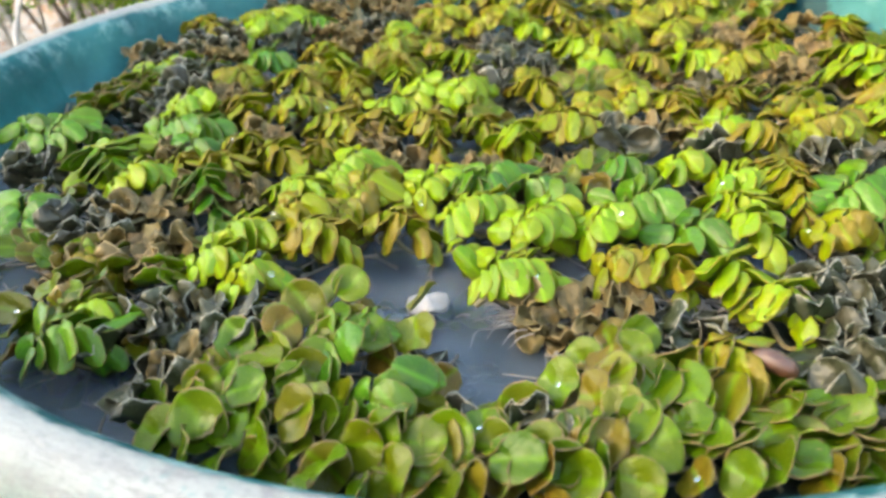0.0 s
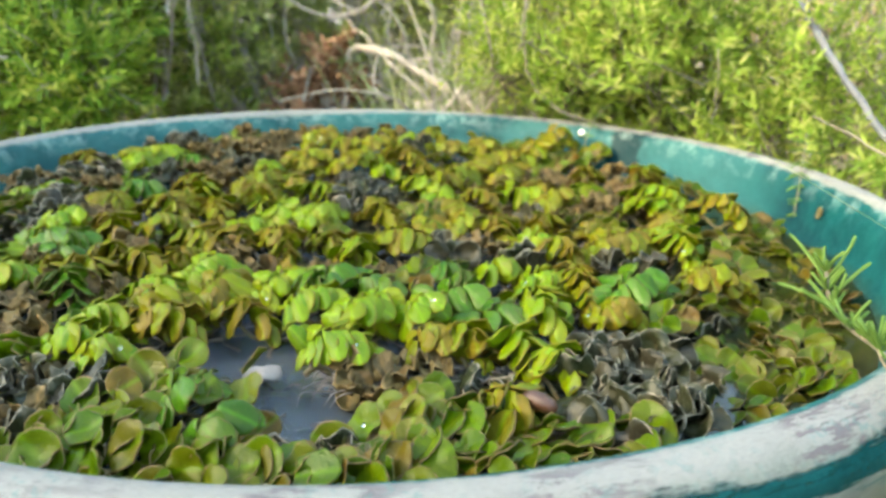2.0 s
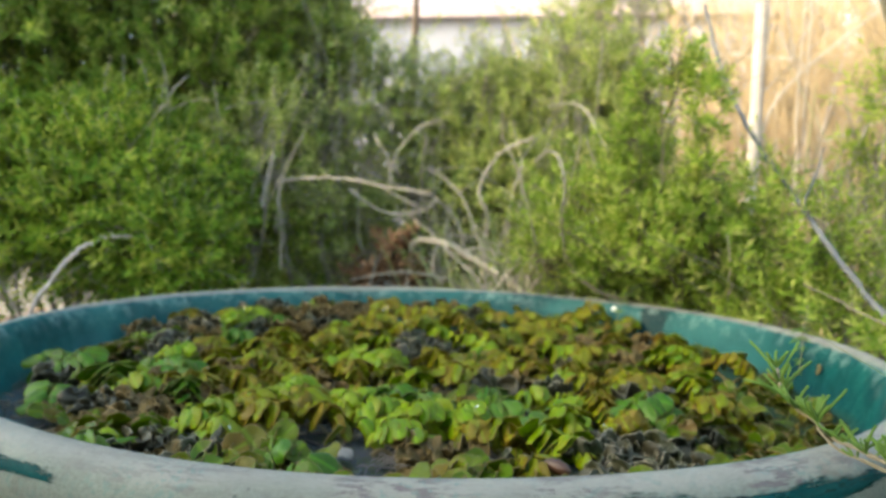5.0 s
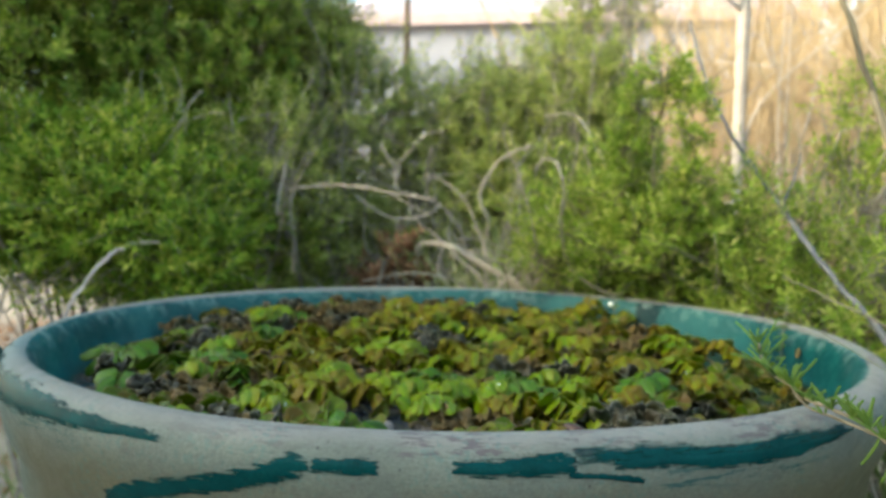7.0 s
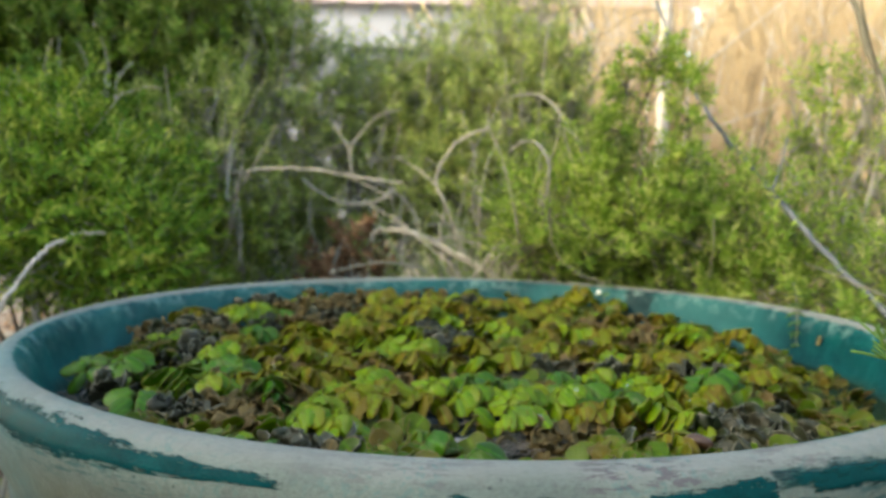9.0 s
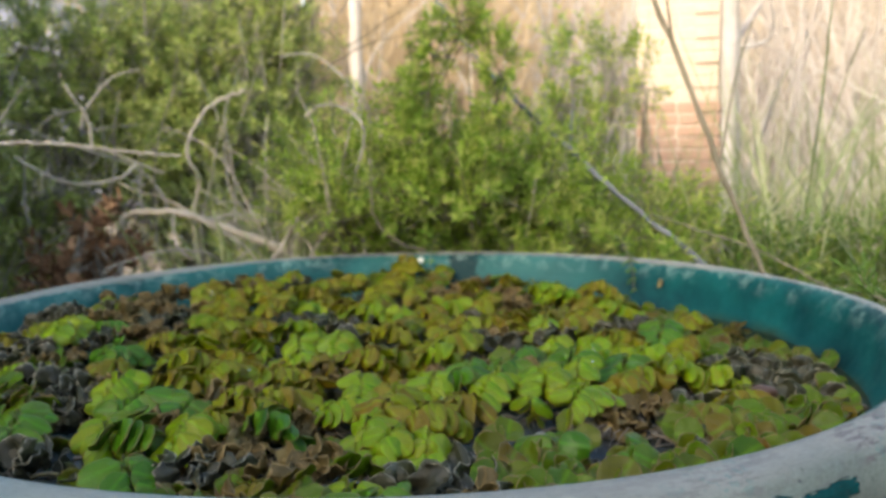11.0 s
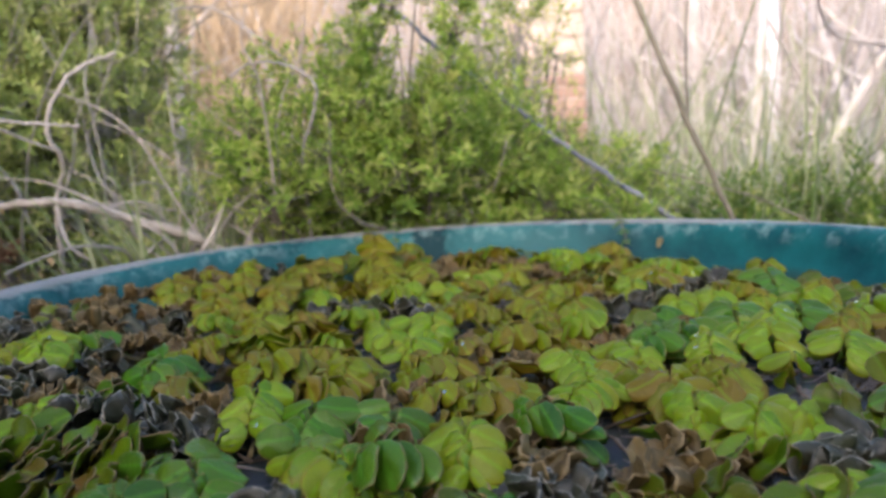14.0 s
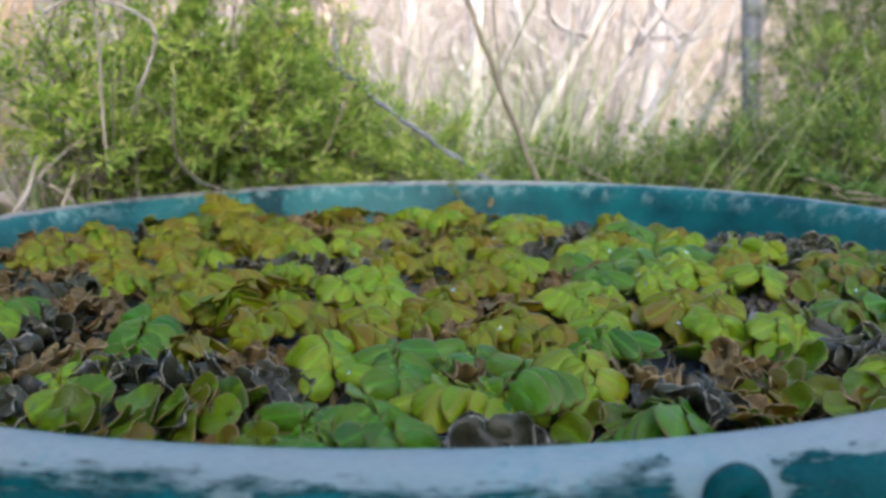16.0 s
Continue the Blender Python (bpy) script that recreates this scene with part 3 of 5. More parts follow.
drip(pot, [(-67.8, 0.5870, 0.5805), (-62.5, 0.5868, 0.579), (-56, 0.5845, 0.577), (-49.5, 0.5840, 0.577), (-44.5, 0.5835, 0.579), (-40.5, 0.5835, 0.581)], 6)
drip(pot, [(-71, 0.5905, 0.583), (-62, 0.5905, 0.582), (-52, 0.588, 0.581), (-42, 0.587, 0.581)], 12, "thin wash of teal glaze", WASHED)
drip(pot, [(-215, 0.590, 0.580), (-190, 0.592, 0.580), (-172, 0.5935, 0.582), (-166.7, 0.5935, 0.580), (-163, 0.5925, 0.576), (-159.5, 0.5915, 0.574)], 7, "thin wash of teal glaze", WASHED)
drip(pot, [(-162.5, 0.5935, 0.582), (-155, 0.594, 0.580), (-150.5, 0.594, 0.580), (-147.2, 0.595, 0.580)], 10, "thin wash of teal glaze", WASHED)


def handle(pot):
    """A small looped lug under the rim, glazed teal."""
    a = math.radians(-145.3)
    out, along = np.array([math.cos(a), math.sin(a), 0]), np.array([-math.sin(a), math.cos(a), 0])
    line = []
    for s in np.linspace(-1, 1, 17):
        th = s * math.pi / 2
        line.append(out * 0.4185 + along * 0.0050 * math.sin(th) + np.array([0, 0, 0.5900 + 0.0060 * math.cos(th)]))
    line = [line[0] - np.array([0, 0, 0.024]) - out * 0.004] + line + [line[-1] - np.array([0, 0, 0.024]) - out * 0.004]
    v, q = tube(np.array(line), 0.0046, 0.0046, 12)
    ob = new("handle", fast_mesh("handle", v, q, GLAZE))
    ob.parent = pot
    tagged(ob, "looped teal-glazed lug handle")


handle(pot)


def build_water():
    n, verts, faces = 96, [(0, 0, WATER_Z)], []
    for r in (0.19, 0.3725):
        verts += [(r * math.cos(2 * math.pi * k / n), r * math.sin(2 * math.pi * k / n), WATER_Z) for k in range(n)]
    faces += [(0, 1 + k, 1 + (k + 1) % n) for k in range(n)]
    faces += [(1 + k, 1 + n + k, 1 + n + (k + 1) % n, 1 + (k + 1) % n) for k in range(n)]
    ob = link_mesh("water", verts, faces, WATER)
    ob.visible_shadow = False
    return tagged(ob, "still dark greenish water filling the pot", "water", kind="structure")


build_water()

# ---- floating ferns ----
def blade(name, mat, length, width, fold, cup, ruffle, seed, fine, crumple=0.0):
    """One leaf, base at the origin, tip along +x, thin but closed; 'edge' grows to 1 at the rim, 'rib' from 0 at the midrib."""
    rng = np.random.default_rng(seed)
    phase, waves = rng.uniform(0, 6.28), int(rng.integers(3, 6))
    lump = rng.normal(size=(3, 3)) * crumple
    seg = 16 if fine else 12
    upper, lower = ((0.35, 0.68, 0.92, 1.0), (0.68, 1.0)) if fine else ((0.55, 0.90, 1.0), (0.7, 1.0))

    def spot(rho, th):
        u, v = 0.5 + 0.5 * rho * math.cos(th), rho * math.sin(th)
        notch = 0.10 * max(0.0, -math.cos(th)) ** 6 * rho
        x, y = length * (u + notch), 0.5 * width * v * (1.0 + 0.10 * math.cos(th)) * (1 - 0.2 * abs(fold))
        z = fold * abs(v) ** 1.3 * width * 0.5 + cup * length * ((u - 0.3) ** 2 + 0.25 * v * v) + ruffle * rho ** 4 * math.sin(waves * th + phase)
        z += sum(lump[a, b] * math.sin((a + 1) * 2.6 * u + b) * math.sin((b + 1) * 2.1 * v + a) for a in range(3) for b in range(3))
        return x, y, z

    verts, edge, rib, faces = [], [], [], []
    for rings, drop, flip in ((upper, 0.0, False), (lower, 0.0006, True)):
        o = len(verts)
        x, y, z = spot(0.0, 0.0)
        verts.append((x, y, z - drop))
        edge.append(0.0), rib.append(0.0)
        for rho in rings:
            for k in range(seg):
                th = 2 * math.pi * k / seg
                x, y, z = spot(rho, th)
                verts.append((x, y, z - drop))
                edge.append(rho), rib.append(abs(rho * math.sin(th)))
        for k in range(seg):
            f = [(o, o + 1 + k, o + 1 + (k + 1) % seg)]
            for i in range(len(rings) - 1):
                a, b = o + 1 + i * seg, o + 1 + (i + 1) * seg
                f.append((a + k, b + k, b + (k + 1) % seg, a + (k + 1) % seg))
            faces += [c[::-1] for c in f] if flip else f
        if not flip:
            rim_up = o + 1 + (len(rings) - 1) * seg
        else:
            rim_low = o + 1 + (len(rings) - 1) * seg
    faces += [(rim_up + k, rim_low + k, rim_low + (k + 1) % seg, rim_up + (k + 1) % seg) for k in range(seg)]
    me = bpy.data.meshes.new(name)
    me.from_pydata(verts, [], faces)
    me.update()
    me.polygons.foreach_set("use_smooth", [True] * len(me.polygons))
    me.attributes.new("edge", "FLOAT", "POINT").data.foreach_set("value", edge)
    me.attributes.new("rib", "FLOAT", "POINT").data.foreach_set("value", rib)
    me.materials.append(mat)
    return me


BLADES = {}
# kind: length, width, fold, cup, ruffle, crumple
for kind, spec in {"bright": (0.0192, 0.0148, -0.14, -0.34, 0.0007, 0.0005), "emerald": (0.0212, 0.0152, -0.10, -0.30, 0.0008, 0.0004), "yellow": (0.0186, 0.0148, -0.14, -0.38, 0.0011, 0.0007),
                   "olive": (0.0185, 0.0200, 0.15, 0.16, 0.0011, 0.0005), "broad": (0.0205, 0.0235, 0.12, 0.14, 0.0011, 0.0005),
                   "brown": (0.0160, 0.0145, 0.20, 0.30, 0.0022, 0.0018), "dark": (0.0210, 0.0215, 0.20, 0.26, 0.0026, 0.0015)}.items():
    BLADES[kind] = [blade("leaf", LEAF[kind], spec[0] * (0.90 + 0.07 * s), spec[1] * (1.08 - 0.06 * s), spec[2] * (0.6 + 0.35 * s), spec[3] * (1.25 - 0.2 * s), spec[4], 10 * s + 3,
                          kind in ("olive", "broad", "dark"), spec[5]) for s in range(5)]
STEMS = {}


def stem_mesh(nodes, bend, gap):
    key = (nodes, round(bend, 1), gap)
    if key not in STEMS:
        line = [(gap * i, bend * (gap * i) ** 2 * 6, 0.004 * math.sin(i * 0.9)) for i in range(nodes + 1)]
        v, q = tube(np.array(line), 0.0016, 0.0009, 5)
        STEMS[key] = fast_mesh("stem", v, q, STEM)
    return STEMS[key]


FERN_LABEL = {"broad": "green floating fern with large cupped brown-rimmed leaves", "emerald": "deep emerald floating fern with paired oval leaves", "bright": "bright green floating fern with paired oval leaves", "yellow": "yellowing floating fern with drooping paired leaves",
              "olive": "olive floating fern with large cupped brown-rimmed leaves", "brown": "withered brown crumpled floating fern on the water",
              "dark": "rotting dark floating fern with curled pale-edged leaves"}
GAP = {"bright": 0.0038, "emerald": 0.0042, "yellow": 0.0038, "olive": 0.0082, "broad": 0.0090, "brown": 0.0070, "dark": 0.0076}
rng = np.random.default_rng(7)
placed, droplets = [], []


# open water stays open
OPEN = [(-0.052, -0.214, 0.014), (-0.030, -0.222, 0.022), (-0.014, -0.236, 0.026), (0.006, -0.289, 0.026), (-0.008, -0.300, 0.022), (0.016, -0.268, 0.022), (-0.17, -0.298, 0.030), (-0.145, -0.325, 0.026), (-0.195, -0.285, 0.024),
        (-0.235, -0.210, 0.014), (-0.215, -0.228, 0.012),
        (0.321, -0.010, 0.030), (0.347, 0.08, 0.03), (0.30, -0.138, 0.03),
        (0.29, 0.02, 0.035), (0.33, 0.03, 0.05), (0.31, -0.06, 0.045), (0.34, 0.12, 0.045), (0.30, 0.155, 0.03), (0.345, -0.07, 0.03), (0.285, -0.14, 0.05), (0.25, -0.18, 0.045), (0.23, -0.235, 0.035)]


def fern(kind, x, y, heading, length, size=1.0, sunk=0.0):
    """A floating fern: an arched stem on the water, its middle at x, y, with leaves in pairs, those near the growing tip smaller."""
    plant = thing("floating_fern", FERN_LABEL[kind], "fern", (x, y, WATER_Z + 0.005 - sunk), "ferns floating in the pot")
    plant.rotation_euler = (0, 0, radians(heading))
    chain = kind in ("bright", "emerald", "yellow")
    gap = round(GAP[kind] * size, 4)
    nodes = min(17, max(7 if chain else 2 if kind in ("olive", "broad") else 3, int(round(length / gap)) + (0 if chain else 1)))
    bend = float(rng.choice([-0.9, -0.4, 0.4, 0.9]))
    stem = new("stem", stem_mesh(nodes, bend, gap))
    stem.parent = plant
    stem.location = (-gap * nodes / 2, 0, 0.004)
    lift = rng.uniform(0.75, 1.15)
    bare = 0
    for i in range(nodes):
        s, u = i * gap, i / (nodes - 1)
        grow = size * (0.66 + 0.36 * math.sin(math.pi * (0.22 + 0.68 * u)) if chain else 1.0 - 0.12 * u)
        arch = 0.006 + lift * 0.022 * math.sin(math.pi * (0.20 + 0.70 * u)) * size if chain else 0.003 + (0.009 * u if kind in ("olive", "broad") else 0.004) + 0.005 * rng.random()
        for side in (-1, 1):
            if chain:
                yaw = side * (124 - 92 * u + rng.normal() * 11)
                tilt = (-30 if kind == "bright" else -27 if kind == "emerald" else -32) - 8 * u + rng.normal() * 14
                roll = -side * (47 - 10 * u + rng.normal() * 10)
            elif kind in ("olive", "broad"):
                yaw, tilt, roll = side * (112 - 80 * u + rng.normal() * 13), 12 + rng.normal() * 10, -side * (38 + rng.normal() * 12)
            elif kind == "dark":
                yaw, tilt, roll = side * (84 + rng.normal() * 24), 16 + rng.normal() * 16, -side * (46 + rng.normal() * 18)
            else:
                yaw, tilt, roll = side * (80 + rng.normal() * 40), 14 + rng.normal() * 24, rng.normal() * 30
            turn = math.degrees(math.atan(bend * 12 * s))
            m = Matrix.Translation((s - gap * nodes / 2, bend * s * s * 6, arch)) @ pose(0, 0, 0, 0, 0, turn + yaw) @ pose(0, 0, 0, 0, -tilt, 0) @ pose(0, 0, 0, roll, 0, 0)
            k = grow * rng.uniform(0.86, 1.12)
            tip = plant.matrix_basis @ m @ Vector((0.016 * k, 0, 0))
            if sunk <= 0 and any(math.hypot(tip.x - p, tip.y - q) < d * 0.8 for p, q, d in OPEN[:6]):
                bare += 1
                continue
            leaf = new("leaf", BLADES[kind][int(rng.integers(5))])
            leaf.parent = plant
            leaf.matrix_local = m @ Matrix.Diagonal((k, k, k, 1))
            if kind in ("olive", "broad", "bright", "yellow") and sunk <= 0 and rng.random() < 0.09:
                droplets.append(Matrix.Translation((x, y, WATER_Z + 0.005 - sunk)) @ pose(0, 0, 0, 0, 0, heading) @ m @ Matrix.Translation((0.010 * grow, 0, 0.0006)))
    if bare > nodes * 0.2:
        bpy.data.objects.remove(stem)
    placed.append((x, y))
    return plant


def heaped(x, y):
    """How far the crowded ferns are pushed up towards the far wall."""
    return 0.013 * min(1.0, max(0.0, (y - 0.4 * x - 0.14) / 0.16))


def bed(kind, *plants):
    """Ferns of one kind: x, y, heading, length."""
    for x, y, heading, length in plants:
        r = math.hypot(x, y)
        if r > 0.346:
            x, y = x * 0.346 / r, y * 0.346 / r
        fern(kind, x, y, heading, length, rng.uniform(0.95, 1.1), -heaped(x, y))


# the near side
bed("bright", (-0.204, -0.162, 44, 0.042), (0.000, -0.164, 33, 0.040), (-0.112, -0.214, 35, 0.029), (0.040, -0.162, 51, 0.028), (0.034, -0.186, 31, 0.017), (0.068, -0.173, 41, 0.028), (0.136, -0.175, -36, 0.017), (-0.152, -0.290, 45, 0.025), (-0.111, -0.244, 19, 0.028), (-0.092, -0.250, 56, 0.018), (0.030, -0.229, 25, 0.041), (-0.006, -0.218, 54, 0.024))
bed("bright", (0.126, -0.220, -43, 0.025), (0.145, -0.235, -36, 0.027))
bed("brown", (-0.178, -0.182, 38, 0.054), (-0.162, -0.222, 5, 0.050), (-0.137, -0.155, 38, 0.033), (-0.154, -0.242, -13, 0.022), (-0.092, -0.313, 32, 0.015), (0.052, -0.248, -2, 0.033), (0.077, -0.232, -22, 0.024))
bed("olive", (-0.252, -0.182, -3, 0.020), (0.207, -0.160, 2, 0.026), (-0.184, -0.276, 39, 0.014), (-0.171, -0.296, 20, 0.015), (-0.030, -0.296, 71, 0.018), (-0.017, -0.269, 27, 0.018), (0.000, -0.284, 36, 0.022), (-0.056, -0.326, 34, 0.018), (-0.035, -0.340, 29, 0.018), (0.076, -0.277, 61, 0.023), (0.075, -0.327, 35, 0.021))
bed("dark", (-0.283, -0.154, 3, 0.022), (-0.118, -0.287, 35, 0.028), (-0.091, -0.285, -4, 0.030), (-0.100, -0.330, -25, 0.019), (0.176, -0.202, -16, 0.026), (0.178, -0.233, 24, 0.034), (0.172, -0.266, -53, 0.021), (0.184, -0.268, 56, 0.046), (0.196, -0.213, 35, 0.034), (0.210, -0.243, -20, 0.034), (0.202, -0.264, 10, 0.026), (0.160, -0.238, -60, 0.028), (-0.209, -0.212, -40, 0.034))
bed("emerald", (-0.248, -0.206, 98, 0.014), (0.115, -0.171, 27, 0.030), (-0.150, -0.318, 32, 0.015), (-0.032, -0.287, 45, 0.023), (-0.008, -0.312, 72, 0.026), (-0.160, -0.169, -28, 0.032))
bed("yellow", (-0.038, -0.189, -21, 0.033), (-0.091, -0.191, 49, 0.021), (-0.071, -0.214, -4, 0.040), (0.184, -0.162, 23, 0.025), (0.080, -0.212, 18, 0.020), (0.096, -0.212, -34, 0.023), (0.122, -0.275, -16, 0.015))
bed("broad", (-0.050, -0.266, 58, 0.022), (-0.070, -0.299, 55, 0.019), (-0.050, -0.300, 59, 0.021), (-0.086, -0.334, 51, 0.013), (-0.071, -0.345, 58, 0.019), (-0.050, -0.348, 33, 0.017), (-0.017, -0.347, 38, 0.023), (0.000, -0.349, 45, 0.020), (0.012, -0.350, 59, 0.017), (0.026, -0.338, 25, 0.021), (0.031, -0.351, 27, 0.018), (0.066, -0.299, 49, 0.021))
bed("broad", (0.090, -0.280, -11, 0.026), (0.093, -0.307, -7, 0.016), (0.108, -0.285, 43, 0.018), (0.136, -0.288, -45, 0.017), (0.152, -0.281, 7, 0.016), (0.048, -0.339, -19, 0.018), (0.065, -0.346, 39, 0.022), (0.083, -0.342, 51, 0.022), (0.110, -0.330, -11, 0.015), (0.125, -0.319, -40, 0.016), (0.139, -0.316, -66, 0.024), (0.156, -0.307, -43, 0.018))
bed("broad", (0.157, -0.315, -59, 0.012), (0.175, -0.306, 36, 0.024), (-0.133, -0.238, -119, 0.038), (-0.178, -0.251, -45, 0.020))
# the middle
bed("broad", (-0.312, -0.031, -34, 0.040), (-0.303, 0.003, -34, 0.040))
bed("olive", (-0.322, -0.060, -20, 0.032))
bed("dark", (-0.267, -0.036, -32, 0.062), (0.200, -0.062, -4, 0.031), (0.131, -0.060, -22, 0.022), (-0.271, 0.036, -22, 0.027), (-0.270, 0.002, -40, 0.023))
bed("bright", (-0.304, 0.048, 62, 0.040), (-0.092, -0.014, 7, 0.031), (-0.082, 0.033, 74, 0.029), (-0.044, 0.022, 48, 0.036), (-0.252, -0.126, 95, 0.057), (-0.231, -0.049, 35, 0.035), (-0.085, -0.125, 69, 0.043), (-0.031, -0.127, 62, 0.052), (0.006, -0.074, -35, 0.028), (0.245, 0.016, -23, 0.033), (0.135, -0.029, 37, 0.030), (0.110, -0.086, 21, 0.025))
bed("bright", (0.146, -0.100, 9, 0.043), (0.136, -0.138, -29, 0.033), (0.244, -0.004, -47, 0.057))
bed("brown", (-0.218, -0.014, -24, 0.062), (-0.162, -0.082, -11, 0.037), (-0.058, -0.038, -27, 0.025), (-0.236, -0.010, -92, 0.049))
bed("yellow", (-0.174, 0.013, -12, 0.048), (-0.158, -0.028, 36, 0.044), (-0.116, -0.056, -12, 0.044), (-0.134, 0.031, -43, 0.062), (-0.162, -0.142, -41, 0.033), (-0.136, -0.120, -14, 0.040), (-0.066, -0.146, 68, 0.057), (0.006, 0.028, -20, 0.037), (-0.024, -0.046, -46, 0.032), (0.037, -0.050, -26, 0.046), (0.080, 0.014, 29, 0.033), (0.106, 0.001, -52, 0.053))
bed("yellow", (0.205, 0.000, 51, 0.062), (0.152, -0.052, -32, 0.025), (0.165, -0.107, -70, 0.058), (-0.189, -0.148, -48, 0.015), (-0.163, -0.108, -41, 0.029), (-0.051, -0.064, -42, 0.046), (-0.194, -0.046, -40, 0.025), (0.196, -0.016, 34, 0.062), (0.252, -0.088, 16, 0.045))
bed("emerald", (-0.295, -0.103, 67, 0.040), (-0.327, -0.099, 85, 0.024), (-0.220, -0.076, 38, 0.048), (-0.196, -0.107, 46, 0.028), (-0.010, -0.136, -18, 0.019), (0.074, -0.092, 3, 0.017), (0.086, -0.140, 33, 0.035), (0.004, -0.124, 49, 0.018), (0.029, -0.137, 6, 0.018), (0.196, -0.113, 50, 0.052), (-0.301, -0.086, 0, 0.022), (-0.236, -0.150, -25, 0.033))
bed("olive", (0.052, -0.105, 64, 0.025), (0.225, -0.092, -53, 0.026), (-0.336, -0.014, -43, 0.018), (0.226, -0.114, -20, 0.038))
bed("broad", (-0.327, 0.028, 12, 0.025))
# the far side
bed("bright", (-0.252, 0.171, 37, 0.053), (-0.060, 0.088, -12, 0.047), (0.022, 0.120, -40, 0.051), (0.123, 0.122, -11, 0.051), (0.246, 0.124, -42, 0.061), (-0.260, 0.146, 47, 0.040), (0.238, 0.085, -21, 0.062))
bed("emerald", (-0.224, 0.062, 11, 0.042), (-0.224, 0.166, -1, 0.039))
bed("dark", (-0.248, 0.250, -9, 0.052), (-0.014, 0.101, 7, 0.047), (-0.306, 0.094, -82, 0.029), (-0.327, 0.055, -6, 0.018), (-0.258, 0.220, 31, 0.041))
bed("brown", (-0.205, 0.152, -4, 0.049), (-0.342, 0.084, 34, 0.050), (-0.275, 0.074, -7, 0.048), (-0.198, 0.245, 77, 0.062), (-0.139, 0.222, 29, 0.055), (0.150, 0.206, 1, 0.054), (0.238, 0.246, -16, 0.062), (0.208, 0.150, -30, 0.034), (-0.196, 0.279, -51, 0.062), (-0.158, 0.302, 66, 0.060), (-0.115, 0.318, -28, 0.054), (-0.068, 0.319, -11, 0.044))
bed("brown", (-0.025, 0.351, -25, 0.062), (0.146, 0.176, 25, 0.043), (0.214, 0.182, 10, 0.062), (0.192, 0.105, -26, 0.032))
bed("yellow", (-0.180, 0.084, -22, 0.046), (-0.315, 0.138, -22, 0.052), (-0.122, 0.108, 25, 0.062), (-0.108, 0.279, 59, 0.047), (-0.082, 0.268, -12, 0.042), (-0.044, 0.266, 43, 0.038), (0.056, 0.178, 11, 0.046), (0.080, 0.103, -25, 0.035), (0.099, 0.254, 30, 0.062), (-0.106, 0.213, 52, 0.041), (-0.052, 0.202, 46, 0.062), (-0.012, 0.231, -49, 0.062))
bed("yellow", (0.034, 0.290, 28, 0.049), (0.076, 0.210, 46, 0.056), (0.110, 0.194, 54, 0.052), (0.142, 0.302, 47, 0.049), (0.044, 0.152, 10, 0.045), (0.298, 0.100, -25, 0.047))
bed("olive", (0.034, 0.065, 50, 0.031), (0.158, 0.051, -68, 0.062), (-0.220, 0.265, 55, 0.045), (0.106, 0.303, 30, 0.044), (0.182, 0.287, 25, 0.056))
bed("broad", (-0.290, 0.059, -14, 0.040))

# plants sunk below the surface in the open water
for x, y in [(0.29, 0.04), (0.31, -0.01), (0.335, 0.03), (0.30, -0.06), (0.335, -0.05), (0.32, 0.09), (0.345, 0.12), (0.285, -0.125), (0.315, -0.11), (0.29, -0.165), (0.30, 0.07), (0.335, 0.0), (0.275, 0.01), (0.28, -0.09), (0.325, -0.08), (0.31, 0.12), (0.33, 0.06), (-0.235, -0.205), (-0.155, -0.305), (-0.19, -0.29), (0.0, -0.285), (-0.02, -0.235)]:
    fern("olive" if x > 0.2 else str(rng.choice(["olive", "olive", "dark"])), x, y, rng.uniform(0, 360), 0.035, rng.uniform(0.95, 1.2), 0.020 if x > 0.2 else 0.026)

# a small clump climbing the far wall
for x, y, heading, raised in [(0.158, 0.320, 40, 0.028), (0.166, 0.318, 150, 0.014), (0.202, 0.312, 20, 0.012), (0.150, 0.318, 100, 0.010)]:
    fern("yellow", x, y, heading, 0.022, 0.72, -raised)

# plants just awash by the near wall
for x, y in [(0.250, -0.135), (0.272, -0.165), (0.240, -0.185), (0.262, -0.208), (0.296, -0.140), (0.240, -0.158), (0.285, -0.190), (0.238, -0.225)]:
    fern(str(rng.choice(["olive", "olive", "broad"])), x, y, rng.uniform(0, 360), 0.03, rng.uniform(0.85, 1.0), 0.016)

# the rotting layer just under the surface
for _ in range(70):
    r, a = 0.335 * math.sqrt(rng.random()), rng.uniform(0, 360)
    x, y = r * math.cos(radians(a)), r * math.sin(radians(a))
    if not any(math.hypot(x - p, y - q) < d for p, q, d in OPEN):
        fern(str(rng.choice(["dark", "brown", "olive", "yellow"], p=[0.25, 0.2, 0.35, 0.2])), x, y, rng.uniform(0, 360), 0.03, rng.uniform(0.9, 1.1), 0.010)
        placed.pop()

# stragglers in what gaps are left
tries = 0
